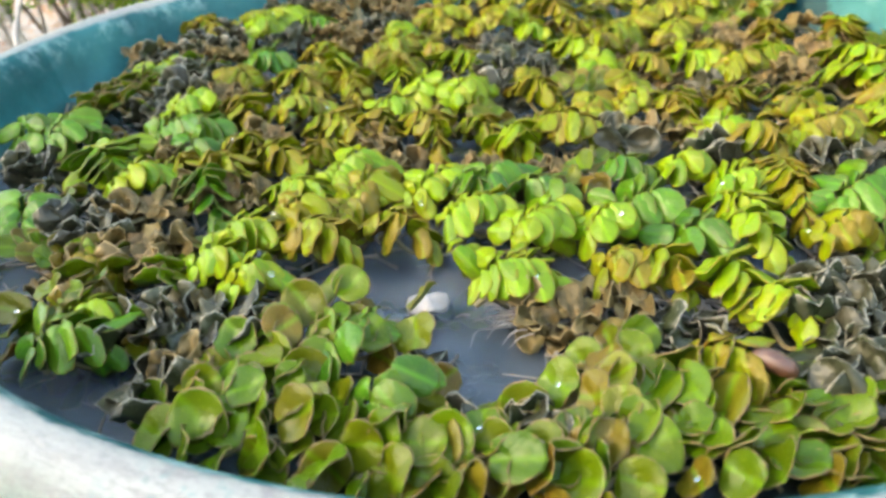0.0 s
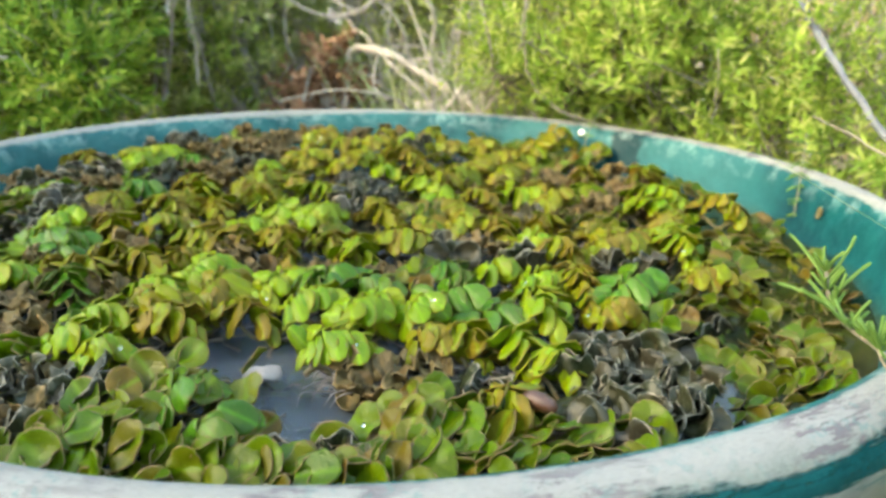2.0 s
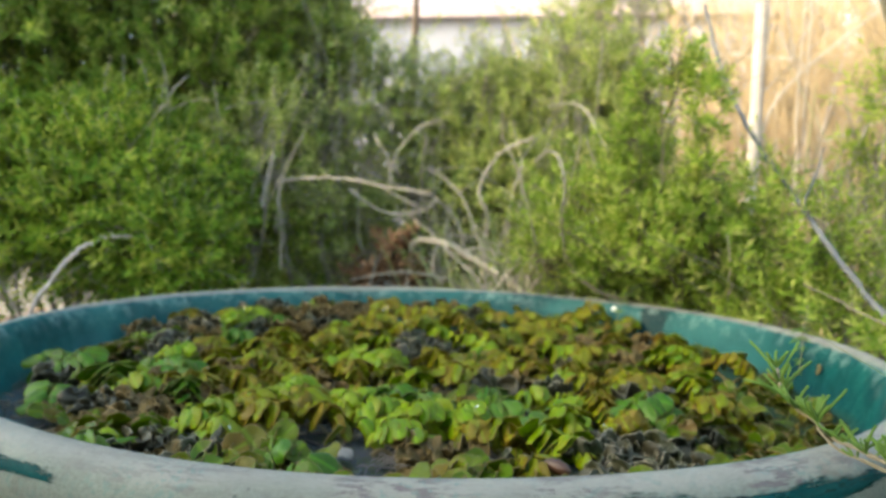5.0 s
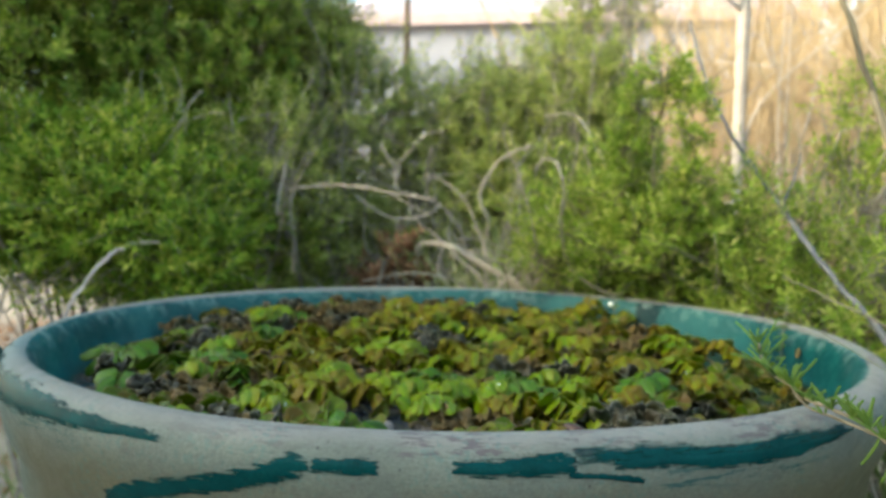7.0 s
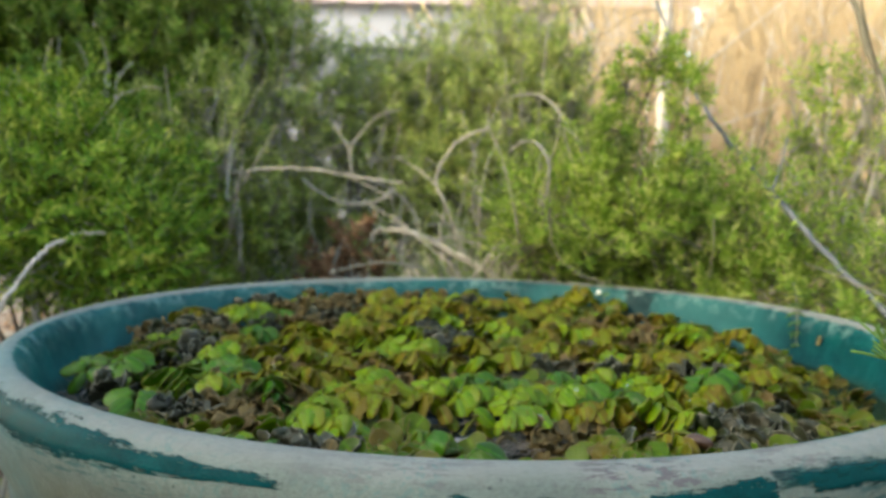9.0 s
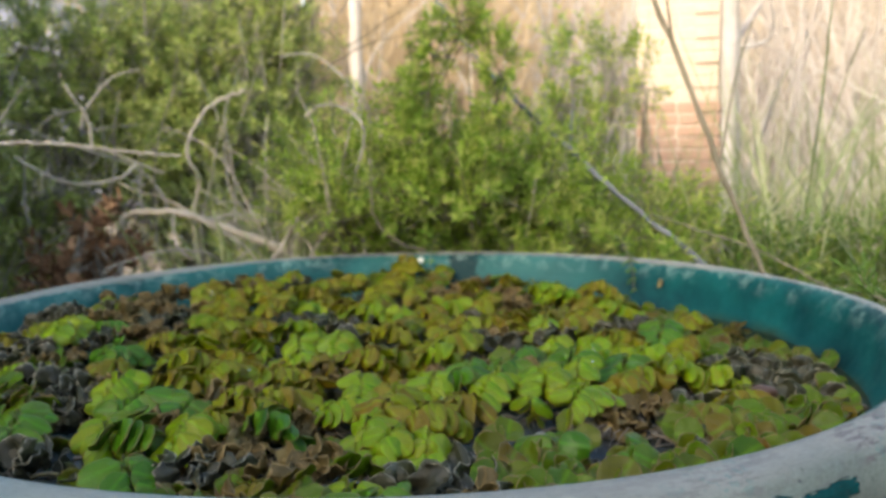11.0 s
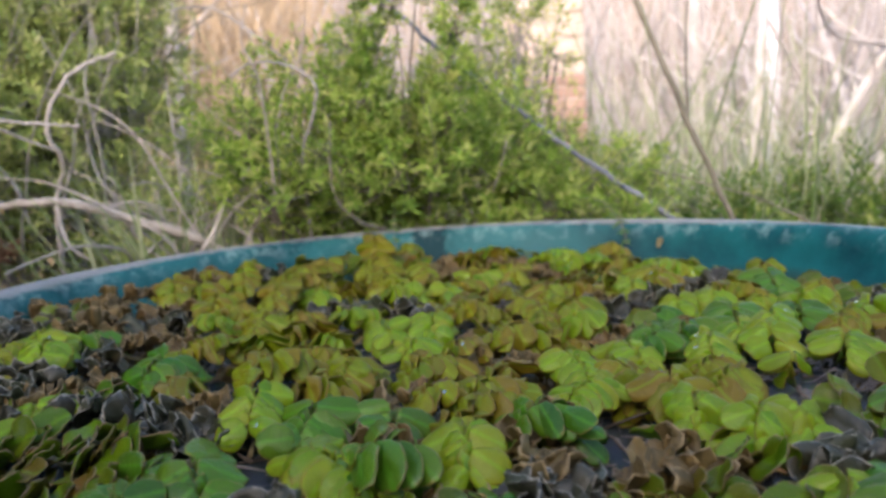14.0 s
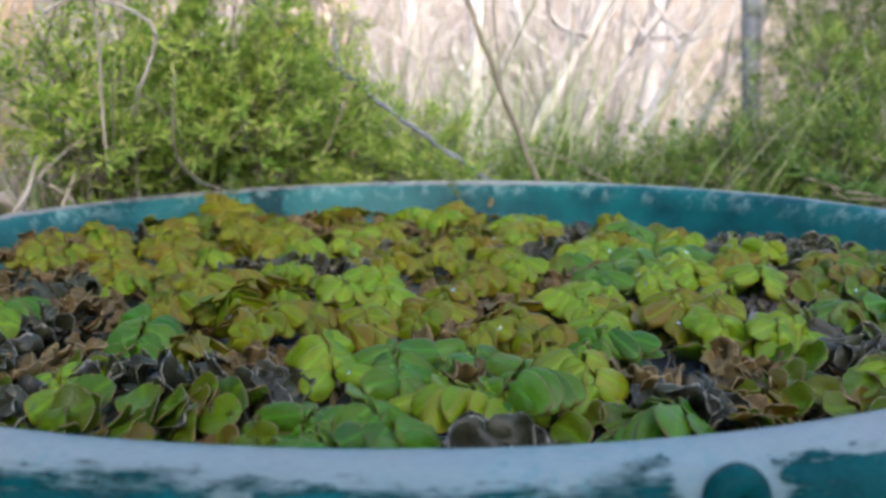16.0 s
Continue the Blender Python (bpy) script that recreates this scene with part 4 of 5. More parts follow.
while len(placed) < 300 and tries < 9000:
    tries += 1
    r, a = 0.344 * math.sqrt(rng.random()), rng.uniform(0, 2 * math.pi)
    x, y = r * math.cos(a), r * math.sin(a)
    if any(math.hypot(x - p, y - q) < 0.0235 for p, q in placed) or any(math.hypot(x - p, y - q) < d for p, q, d in OPEN):
        continue
    kind = str(rng.choice(["broad", "olive", "dark", "brown"], p=[0.3, 0.4, 0.15, 0.15])) if r > 0.25 and y < 0 else str(rng.choice(["bright", "yellow", "olive", "brown", "dark"], p=[0.18, 0.44, 0.12, 0.16, 0.10]))
    fern(kind, x, y, rng.uniform(0, 360), rng.uniform(0.02, 0.04), rng.uniform(0.8, 1.0), -heaped(x, y))


def build_droplets():
    """Beads of water lying on some of the leaves."""
    bm = bmesh.new()
    bmesh.ops.create_icosphere(bm, subdivisions=2, radius=0.0013)
    bmesh.ops.scale(bm, vec=(1.1, 0.9, 0.6), verts=bm.verts)
    for f in bm.faces:
        f.smooth = True
    me = bpy.data.meshes.new("water_droplet")
    bm.to_mesh(me)
    bm.free()
    me.materials.append(BEAD)
    first = tagged(new("water_droplet", me), "clear water bead resting on a fern leaf", "droplet", "water beads on the ferns")
    first.matrix_world = droplets[0]
    for m in droplets[1:]:
        copy_thing(first, m)


build_droplets()


def build_detritus():
    """Roots, shreds and rotted bits lying between the ferns."""
    g = np.random.default_rng(21)
    pieces = []
    for _ in range(2400):
        r, a = 0.365 * math.sqrt(g.random()), g.uniform(0, 6.283)
        c = np.array([r * math.cos(a), r * math.sin(a), WATER_Z + g.uniform(-0.002, 0.008)])
        if any(math.hypot(c[0] - p, c[1] - q) < d * 1.1 for p, q, d in OPEN) and g.random() < 0.97 or c[0] > 0.235 and c[1] > -0.24 and g.random() < 0.9:
            continue
        d = g.normal(size=3) * (1, 1, 0.25)
        d /= np.linalg.norm(d)
        k = g.normal(size=3) * (1, 1, 0.4) * 0.006
        n = g.uniform(0.008, 0.028)
        pieces.append(tube(np.array([c - d * n / 2, c + k * 0.7, c + d * n / 2]), g.uniform(0.0005, 0.0016), 0.0004, 4))
    v, q = joined(pieces)
    ob = new("detritus", fast_mesh("detritus", v, q, DETRITUS))
    return tagged(ob, "brown rotting roots and shreds between the ferns", "plant debris", kind="stuff")


build_detritus()


def root_tuft(x, y, heading, reach, count, seed):
    """A withered fern's bleached root hairs spread out on the water."""
    g = np.random.default_rng(seed)
    tuft = thing("root_tuft", "tuft of bleached grey root hairs on the water", "roots", (x, y, WATER_Z + 0.002), "root tufts on the water")
    for _ in range(count):
        a = radians(heading + g.normal() * 32)
        n = reach * g.uniform(0.5, 1.1)
        b = np.array([g.normal() * 0.006, g.normal() * 0.005, 0.001])
        d = np.array([math.cos(a), math.sin(a), 0.0])
        k = np.array([g.normal(), g.normal(), 0]) * n * 0.16
        v, q = tube(spline([b, b + d * n * 0.4 + k + (0, 0, g.uniform(0.003, 0.011)), b + d * n * 0.8 + k * 0.5 + (0, 0, g.uniform(0.001, 0.008)), b + d * n], 3), g.uniform(0.0004, 0.0009), 0.0002, 4)
        ob = new("root_hair", fast_mesh("root_hair", v, q, ROOT))
        ob.parent = tuft
    return tuft


for n, (x, y, heading, reach) in enumerate([(0.042, -0.241, 170, 0.032), (0.090, -0.210, 150, 0.035), (0.129, -0.224, 165, 0.038), (0.062, -0.233, -150, 0.030), (-0.204, -0.008, 140, 0.035), (-0.215, -0.200, -160, 0.030), (-0.213, 0.019, 180, 0.050)]):
    root_tuft(x, y, heading, reach * 0.8, 36, 200 + n)


def build_bits():
    """A shed petal floating on the open water and a wet seed pod among the leaves."""
    v, f = [], []
    n = 14
    for ring, rho in enumerate((0.0, 0.5, 0.85, 1.0)):
        for k in range(n):
            th = 2 * math.pi * k / n
            v.append((0.0135 * rho * math.cos(th) * (1 + 0.12 * math.sin(2 * th + 1)), 0.009 * rho * math.sin(th), 0.0045 * (1 - rho * rho) + 0.0022 * rho * math.sin(3 * th) + 0.002))
    for i in range(3):
        f += [(i * n + k, (i + 1) * n + k, (i + 1) * n + (k + 1) % n, i * n + (k + 1) % n) for k in range(n)]
    f.append(tuple(range(n)))
    o = len(v)
    v += [(x, y, z - 0.0008) for x, y, z in v[3 * n:4 * n]]
    f += [(3 * n + k, o + k, o + (k + 1) % n, 3 * n + (k + 1) % n) for k in range(n)]
    f.append(tuple(reversed(range(o, o + n))))
    petal = link_mesh("petal", v, f, PETAL)
    petal.matrix_world = pose(-0.012, -0.238, 0.553, 0, 0, 20) @ Matrix.Diagonal((0.72, 1.0, 0.9, 1))
    tagged(petal, "pale shed petal floating on the open water", "petal")
    line = np.array([(0, 0, 0), (0.002, 0, 0.0005), (0.006, 0, 0.0012), (0.011, 0, 0.0015), (0.016, 0, 0.001), (0.019, 0, 0.0), (0.020, 0, -0.001)])
    v, q = tube(line, 0.0065, 0.0065, 12)
    v = v.reshape(7, 12, 3)
    for i, s in enumerate((0.1, 0.5, 0.8, 0.85, 0.75, 0.45, 0.1)):
        v[i] = line[i] + (v[i] - line[i]) * s
    pod = new("seed_pod", fast_mesh("seed_pod", v.reshape(-1, 3), q, POD))
    pod.matrix_world = pose(0.127, -0.276, 0.574, 0, 8, -25) @ Matrix.Diagonal((0.9, 0.85, 0.8, 1))
    tagged(pod, "wet reddish-brown seed pod among the ferns", "seed pod")


build_bits()


# ---- shrubs ----
def sprig_points(g, base, way, length, leaves, leaf_len, leaf_wid, spread=0.9):
    """Leaves in a spiral along a short twig: arrays of points and quads (two quads a leaf, folded)."""
    way = way / np.linalg.norm(way)
    side = np.cross(way, g.normal(size=3))
    side /= np.linalg.norm(side) + 1e-9
    third = np.cross(way, side)
    s = (np.arange(leaves) + g.random(leaves)) / leaves
    ang = np.arange(leaves) * 2.4 + g.random() * 6
    out = np.cos(ang)[:, None] * side + np.sin(ang)[:, None] * third
    d = out * spread + way * (0.55 + 0.5 * s[:, None]) + g.normal(size=(leaves, 3)) * 0.18
    d /= np.linalg.norm(d, axis=1)[:, None]
    b = base + way * length * (0.15 + 0.85 * s)[:, None]
    w = np.cross(d, way)
    w /= np.linalg.norm(w, axis=1)[:, None] + 1e-9
    nrm = np.cross(w, d)
    ll = leaf_len * (0.7 + 0.5 * g.random(leaves))[:, None]
    ww = leaf_wid * (0.8 + 0.4 * g.random(leaves))[:, None] * 0.5
    mid = b + d * ll * 0.55 - nrm * ll * 0.06
    tip = b + d * ll - nrm * ll * 0.16
    v = np.stack([b, mid + w * ww, tip, mid - w * ww, mid - nrm * ww * 0.5], 1).reshape(-1, 3)
    o = np.arange(leaves)[:, None] * 5
    q = np.concatenate([o + [0, 4, 2, 1], o + [0, 3, 2, 4]], 0)
    return v, q


def clear_of_pot(p):
    """Pushes points that would lie inside the pot out past its rim."""
    p = np.array(p, float)
    flat = p.reshape(-1, 3)
    r = np.hypot(flat[:, 0], flat[:, 1])
    low = (flat[:, 2] < 0.64) & (r < 0.43)
    flat[low, :2] *= (0.43 / np.maximum(r[low], 1e-6))[:, None]
    return flat.reshape(p.shape)


def shrub(name, label, blobs, root, leaf_mat, seed, sprigs, leaf=(0.0190, 0.0044), twig=0.06, bark=None, up=0.5, limbs=3, stout=0.0044, bare=5):
    """A shrub: limbs from the root into each clump, twigs, and sprigs of small leaves filling the clumps."""
    g = np.random.default_rng(seed)
    bush = thing(name, label, "shrub", root)
    root = np.array(root, float)
    wood, green, total = [], [], sum(r ** 2 for *_, r in blobs)
    for cx, cy, cz, r in blobs:
        c = np.array([cx, cy, cz])
        for _ in range(limbs):
            end = c + g.normal(size=3) * r * 0.4
            k1 = root + (end - root) * 0.35 + g.normal(size=3) * 0.07
            k2 = root + (end - root) * 0.7 + g.normal(size=3) * 0.06
            v, q = tube(clear_of_pot(spline([root + g.normal(size=3) * (0.05, 0.05, 0), k1, k2, end], 6)) - root, stout, stout * 0.4, 6, 0.14, g)
            limb = new("branch", fast_mesh("branch", v, q, bark or BARK))
            limb.parent = bush
            for _ in range(bare):
                e2 = end + g.normal(size=3) * r * 0.6 + (0, 0, r * 0.2)
                wood.append(tube(clear_of_pot(spline([k2 + (end - k2) * g.random(), (k2 + e2) / 2 + g.normal(size=3) * 0.03, e2], 4)) - root, 0.0022 if bare < 6 else 0.0024, 0.0009, 5, 0.15, g))
        for _ in range(int(sprigs * r ** 2 / total)):
            d = g.normal(size=3)
            d /= np.linalg.norm(d)
            lump = 1 + 0.45 * noise.noise(Vector(d * 2.4) + Vector((cx * 7, cy * 7, cz * 7)))
            p = c + d * r * lump * (0.25 + 0.85 * g.random() ** 0.7 + 0.25 * (g.random() < 0.12)) - root
            if p[2] + root[2] < 0.02:
                continue
            p = clear_of_pot(p + root) - root
            way = d * 0.9 + np.array([0, 0, up]) + g.normal(size=3) * 0.5
            n = twig * g.uniform(0.6, 1.3)
            v, q = sprig_points(g, p, way, n, int(g.integers(13, 20)), *leaf)
            world = (v + root).reshape(-1, 5, 3)
            keep = ~((np.hypot(world[..., 0], world[..., 1]) < 0.405) & (world[..., 2] < 0.625)).any(1)
            green.append((v, q[np.tile(keep, 2)]))
            if g.random() < 0.35:
                wood.append(tube(clear_of_pot(np.array([p - way / np.linalg.norm(way) * n * 0.8, p, p + way / np.linalg.norm(way) * n]) + root) - root, 0.0014, 0.0006, 3))
    v, q = joined(wood)
    twigs = tagged(new("brushwood", fast_mesh("brushwood", v, q, bark or BARK)), "thin grey twigs", kind="stuff")
    twigs.parent = bush
    v, q = joined(green)
    crown = tagged(new("foliage", fast_mesh("foliage", v, q, leaf_mat)), kind="stuff")
    crown.parent = bush
    return bush


shrub("shrub", "bright green bushy shrub with small dense leaves beside the pot", [(-0.75, 0.37, 0.71, 0.09), (-0.61, 0.37, 0.69, 0.11), (-0.47, 0.34, 0.64, 0.07), (-0.79, 0.42, 0.76, 0.09), (-0.63, 0.51, 0.74, 0.11), (-0.54, 0.38, 0.65, 0.08), (-0.50, 0.48, 0.70, 0.07)], (-0.63, 0.36, 0.0), SHRUB_GREEN, 1, 4600)
shrub("shrub", "tall dark green shrub with twiggy grey branches", [(-0.97, 0.65, 1.04, 0.22), (-0.85, 0.85, 1.07, 0.23), (-0.67, 0.99, 1.12, 0.22), (-0.92, 0.75, 1.22, 0.20), (-0.64, 0.79, 0.91, 0.16), (-0.54, 1.07, 1.03, 0.16), (-0.88, 0.98, 0.78, 0.20), (-0.50, 1.25, 0.42, 0.30), (-0.56, 0.80, 0.62, 0.16), (-0.72, 1.0, 0.70, 0.22), (-0.98, 0.68, 1.32, 0.22), (-0.70, 0.95, 1.32, 0.20), (-1.0, 0.55, 0.85, 0.18), (-0.78, 0.70, 0.86, 0.16), (-1.06, 0.46, 1.12, 0.20)], (-0.78, 0.86, 0.0), SHRUB_DARK, 2, 9000, leaf=(0.023, 0.0058), bark=BARK_BROWN)
shrub("shrub", "twiggy olive-green shrub with bare grey stems", [(-0.47, 0.65, 0.80, 0.11), (-0.44, 0.87, 0.74, 0.14), (-0.36, 1.00, 0.93, 0.15), (-0.18, 1.04, 0.90, 0.14), (-0.31, 1.11, 0.67, 0.20), (-0.14, 1.04, 0.79, 0.15), (-0.42, 0.80, 0.50, 0.15), (-0.40, 1.1, 0.38, 0.22)], (-0.32, 0.95, 0.0), SHRUB_OLIVE, 3, 3000, limbs=4, bare=6)
shrub("shrub", "grey-green shrub with fine upright sprigs", [(-0.04, 1.06, 0.95, 0.13), (0.12, 1.01, 0.92, 0.13), (0.05, 0.96, 0.84, 0.13), (0.19, 1.00, 1.00, 0.07), (0.08, 1.02, 1.07, 0.05), (0.10, 0.95, 0.6, 0.22)], (0.03, 1.03, 0.0), SHRUB_OLIVE, 4, 1800, limbs=4, bare=6)
shrub("shrub", "yellow-green shrub crowding against the pot", [(0.095, 0.42, 0.645, 0.05), (0.15, 0.38, 0.65, 0.06), (0.22, 0.33, 0.67, 0.07), (0.30, 0.34, 0.67, 0.07), (0.38, 0.34, 0.655, 0.06), (0.20, 0.41, 0.68, 0.06), (0.44, 0.33, 0.62, 0.06), (0.34, 0.50, 0.50, 0.14), (0.18, 0.50, 0.50, 0.10), (0.13, 0.45, 0.58, 0.05), (0.20, 0.43, 0.585, 0.065), (0.30, 0.36, 0.585, 0.065), (0.38, 0.28, 0.585, 0.055), (0.45, 0.19, 0.57, 0.05), (0.09, 0.49, 0.69, 0.045), (0.12, 0.49, 0.73, 0.05), (0.19, 0.47, 0.76, 0.06), (0.28, 0.43, 0.74, 0.06), (0.37, 0.39, 0.72, 0.055), (0.45, 0.33, 0.68, 0.05), (0.52, 0.24, 0.63, 0.05)], (0.40, 0.62, 0.0), SHRUB_LIME, 5, 1700, leaf=(0.0175, 0.0040), twig=0.055, limbs=1, stout=0.0028, bark=BARK_SAP, bare=2)
shrub("shrub", "loose shrub with arching leafy shoots", [(0.205, 0.366, 0.70, 0.035), (0.196, 0.369, 0.765, 0.022), (0.198, 0.367, 0.82, 0.020), (0.212, 0.358, 0.875, 0.022), (0.247, 0.335, 0.912, 0.024), (0.276, 0.314, 0.885, 0.020), (0.291, 0.303, 0.84, 0.018), (0.288, 0.305, 0.785, 0.018), (0.28, 0.31, 0.72, 0.035)], (0.36, 0.58, 0.0), SHRUB_LIME, 6, 330, leaf=(0.013, 0.0038), twig=0.026, limbs=1, stout=0.0015, bark=BARK_SAP, bare=1)
shrub("shrub", "loose feathery shrub with drooping green shoots", [(0.55, 0.49, 0.89, 0.03), (0.60, 0.45, 0.87, 0.03), (0.63, 0.42, 0.84, 0.02), (0.55, 0.50, 0.81, 0.03), (0.59, 0.46, 0.76, 0.04), (0.66, 0.37, 0.62, 0.035), (0.62, 0.40, 0.60, 0.045), (0.70, 0.32, 0.58, 0.045)], (0.60, 0.44, 0.0), SHRUB_LIME, 8, 260, leaf=(0.018, 0.004), twig=0.06, limbs=2)
shrub("shrub", "dark twiggy shrub with bare stems behind the pot", [(-0.05, 1.02, 0.86, 0.13), (0.16, 1.06, 0.92, 0.13), (0.20, 1.05, 0.86, 0.10), (-0.02, 0.91, 0.75, 0.12)], (0.13, 1.02, 0.0), SHRUB_OLIVE, 9, 1000, limbs=4, bare=6)
shrub("shrub", "dark green shrub with soft foliage at the edge of the garden", [(1.65, -0.34, 0.75, 0.20), (1.34, -0.39, 0.58, 0.15), (1.74, -0.45, 0.89, 0.18), (1.75, -0.45, 0.40, 0.28)], (1.62, -0.41, 0.0), SHRUB_DEEP, 7, 2600)
shrub("shrub", "low green undergrowth behind the pot", [(0.88, 0.15, 0.53, 0.075), (0.92, 0.03, 0.53, 0.08), (0.95, -0.08, 0.55, 0.08), (0.96, -0.18, 0.55, 0.09), (0.96, -0.29, 0.57, 0.09), (0.95, -0.40, 0.58, 0.09), (0.70, 0.20, 0.55, 0.05), (0.62, 0.12, 0.53, 0.05)], (0.93, -0.1, 0.0), SHRUB_DEEP, 18, 1100, limbs=2, bare=2)


shrub("young_tree", "slender young tree with thin grey-green foliage beyond the shrubs", [(0.06, 2.08, 1.36, 0.10), (0.14, 2.07, 1.44, 0.10), (0.24, 2.08, 1.40, 0.10), (-0.02, 2.10, 1.27, 0.07), (0.16, 2.10, 1.25, 0.09), (0.28, 2.07, 1.52, 0.09), (0.12, 2.07, 1.56, 0.08)], (0.13, 2.10, 0.0), SHRUB_OLIVE, 16, 260, leaf=(0.024, 0.006), twig=0.07, limbs=2, stout=0.006)
shrub("shrub", "olive-yellow shrub top catching the light", [(-0.45, 0.98, 1.08, 0.08), (-0.48, 0.96, 1.17, 0.08), (-0.53, 0.95, 1.12, 0.09)], (-0.46, 1.0, 0.0), SHRUB_OLIVE, 17, 420, limbs=2)
shrub("dead_shrub", "clump of reddish-brown dead leaves in the hollow", [(-0.21, 0.64, 0.620, 0.022), (-0.20, 0.64, 0.575, 0.03), (-0.24, 0.68, 0.54, 0.04)], (-0.22, 0.70, 0.0), DEADLEAF, 15, 60, leaf=(0.022, 0.010), twig=0.05, limbs=2)


def branch(name, label, points, r0, r1, mat, forks=(), sides=8):
    """A bare branch lying or standing among the shrubs, with side twigs."""
    g = np.random.default_rng(int(abs(points[0][0]) * 1000) + 5)
    p0 = np.array(points[0])
    r0, r1 = r0 * 0.72, r1 * 0.72
    line = spline(points, 8)
    line[1:-1] += g.normal(size=(len(line) - 2, 3)) * r0 * 0.28
    pieces = [tube(line - p0, r0, r1, sides, 0.10, g)]
    for line, a, b in forks:
        pieces.append(tube(spline(line, 6) - p0, a, b, 6, 0.07, g))
    v, q = joined(pieces)
    ob = new(name, fast_mesh(name, v, q, mat))
    ob.location = p0
    return tagged(ob, label, "branch")


branch("dead_branch", "bleached dead branch bent over behind the pot", [(-0.172, 0.655, 0.30), (-0.17, 0.65, 0.55), (-0.166, 0.645, 0.635), (-0.150, 0.632, 0.655), (-0.115, 0.588, 0.658), (-0.085, 0.557, 0.655), (-0.04, 0.53, 0.636), (0.024, 0.495, 0.606), (0.07, 0.47, 0.57)], 0.0046, 0.0092, DRYWOOD, [([(-0.060, 0.540, 0.645), (-0.02, 0.545, 0.652), (0.02, 0.55, 0.640)], 0.0022, 0.0012)])
branch("dead_branch", "pale forked dead branch among the shrubs", [(-0.03, 0.76, 0.40), (-0.045, 0.73, 0.62), (-0.038, 0.705, 0.70), (-0.055, 0.70, 0.745), (-0.033, 0.701, 0.80), (0.0, 0.697, 0.826), (0.041, 0.692, 0.843)], 0.0046, 0.0040, DRYWOOD)
branch("dead_branch", "thin curled dead stem with a hooked tip", [(0.135, 0.40, 0.52), (0.125, 0.40, 0.62), (0.106, 0.375, 0.70), (0.112, 0.355, 0.745), (0.108, 0.348, 0.772), (0.100, 0.372, 0.792), (0.087, 0.410, 0.802), (0.074, 0.430, 0.800), (0.063, 0.445, 0.787)], 0.0030, 0.0024, BARK)
branch("dead_branch", "crooked grey branch in the shrub", [(0.20, 0.47, 0.70), (0.172, 0.48, 0.800), (0.156, 0.49, 0.827), (0.143, 0.530, 0.858), (0.125, 0.558, 0.882), (0.102, 0.574, 0.890), (0.07, 0.585, 0.885)], 0.0028, 0.0022, BARK)
branch("dead_branch", "pale slanting stem in the shrub", [(-0.40, 0.59, 0.75), (-0.314, 0.547, 0.758), (-0.25, 0.525, 0.757), (-0.19, 0.502, 0.748), (-0.143, 0.488, 0.742), (-0.10, 0.475, 0.738)], 0.0040, 0.0022, DRYWOOD, [([(-0.19, 0.502, 0.748), (-0.15, 0.50, 0.728), (-0.12, 0.50, 0.715)], 0.002, 0.001)])
branch("dead_branch", "crooked grey twig in the hollow of the shrubs", [(-0.30, 0.70, 0.742), (-0.26, 0.70, 0.715), (-0.22, 0.70, 0.70), (-0.16, 0.69, 0.706), (-0.13, 0.70, 0.73)], 0.003, 0.0035, DRYWOOD)
branch("dead_branch", "crooked pale stem standing at the rim", [(0.196, 0.346, 0.602), (0.184, 0.347, 0.605), (0.160, 0.345, 0.613), (0.138, 0.344, 0.627), (0.119, 0.341, 0.650), (0.111, 0.333, 0.690), (0.110, 0.326, 0.73)], 0.0032, 0.0022, TWIG)
branch("dead_branch", "crooked grey stem in the dark shrub", [(-0.63, 0.60, 0.72), (-0.568, 0.585, 0.83), (-0.535, 0.598, 0.86), (-0.496, 0.613, 0.883), (-0.437, 0.636, 0.896)], 0.0032, 0.0023, BARK)
branch("dead_branch", "short grey stem high in the shrub", [(-0.47, 0.74, 0.88), (-0.446, 0.737, 0.925), (-0.418, 0.743, 0.96), (-0.404, 0.741, 1.0)], 0.0027, 0.0019, DRYWOOD)
branch("dead_branch", "short bleached stem in the hollow of the shrubs", [(-0.23, 0.61, 0.84), (-0.218, 0.607, 0.818), (-0.204, 0.611, 0.796), (-0.198, 0.614, 0.754)], 0.0025, 0.0032, DRYWOOD)
branch("dead_branch", "thin bleached stem arching in the shrub", [(-0.21, 0.66, 0.78), (-0.202, 0.663, 0.809), (-0.181, 0.666, 0.836), (-0.16, 0.668, 0.858), (-0.123, 0.674, 0.87)], 0.0027, 0.0019, DRYWOOD)
branch("dead_branch", "upright grey stem at the dark shrub's edge", [(-0.374, 0.562, 0.76), (-0.383, 0.559, 0.719), (-0.377, 0.56, 0.675), (-0.38, 0.57, 0.60)], 0.0024, 0.0032, DRYWOOD)
branch("bare_branch", "blue-grey bare branch leaning across the shrub", [(0.53, 0.0, 0.48), (0.467, 0.134, 0.60), (0.425, 0.225, 0.675), (0.400, 0.297, 0.735), (0.368, 0.371, 0.80), (0.345, 0.44, 0.865), (0.325, 0.51, 0.94), (0.31, 0.60, 1.05)], 0.0058, 0.0036, BARK_BLUE, [([(0.400, 0.297, 0.735), (0.42, 0.32, 0.775), (0.43, 0.33, 0.81)], 0.002, 0.001)])
branch("dry_blade", "pale arching dry grass blade beside the pot", [(-0.61, 0.18, 0.42), (-0.585, 0.196, 0.55), (-0.562, 0.212, 0.604), (-0.537, 0.228, 0.641), (-0.504, 0.248, 0.662), (-0.475, 0.265, 0.664)], 0.0052, 0.0030, BARK_PALE)
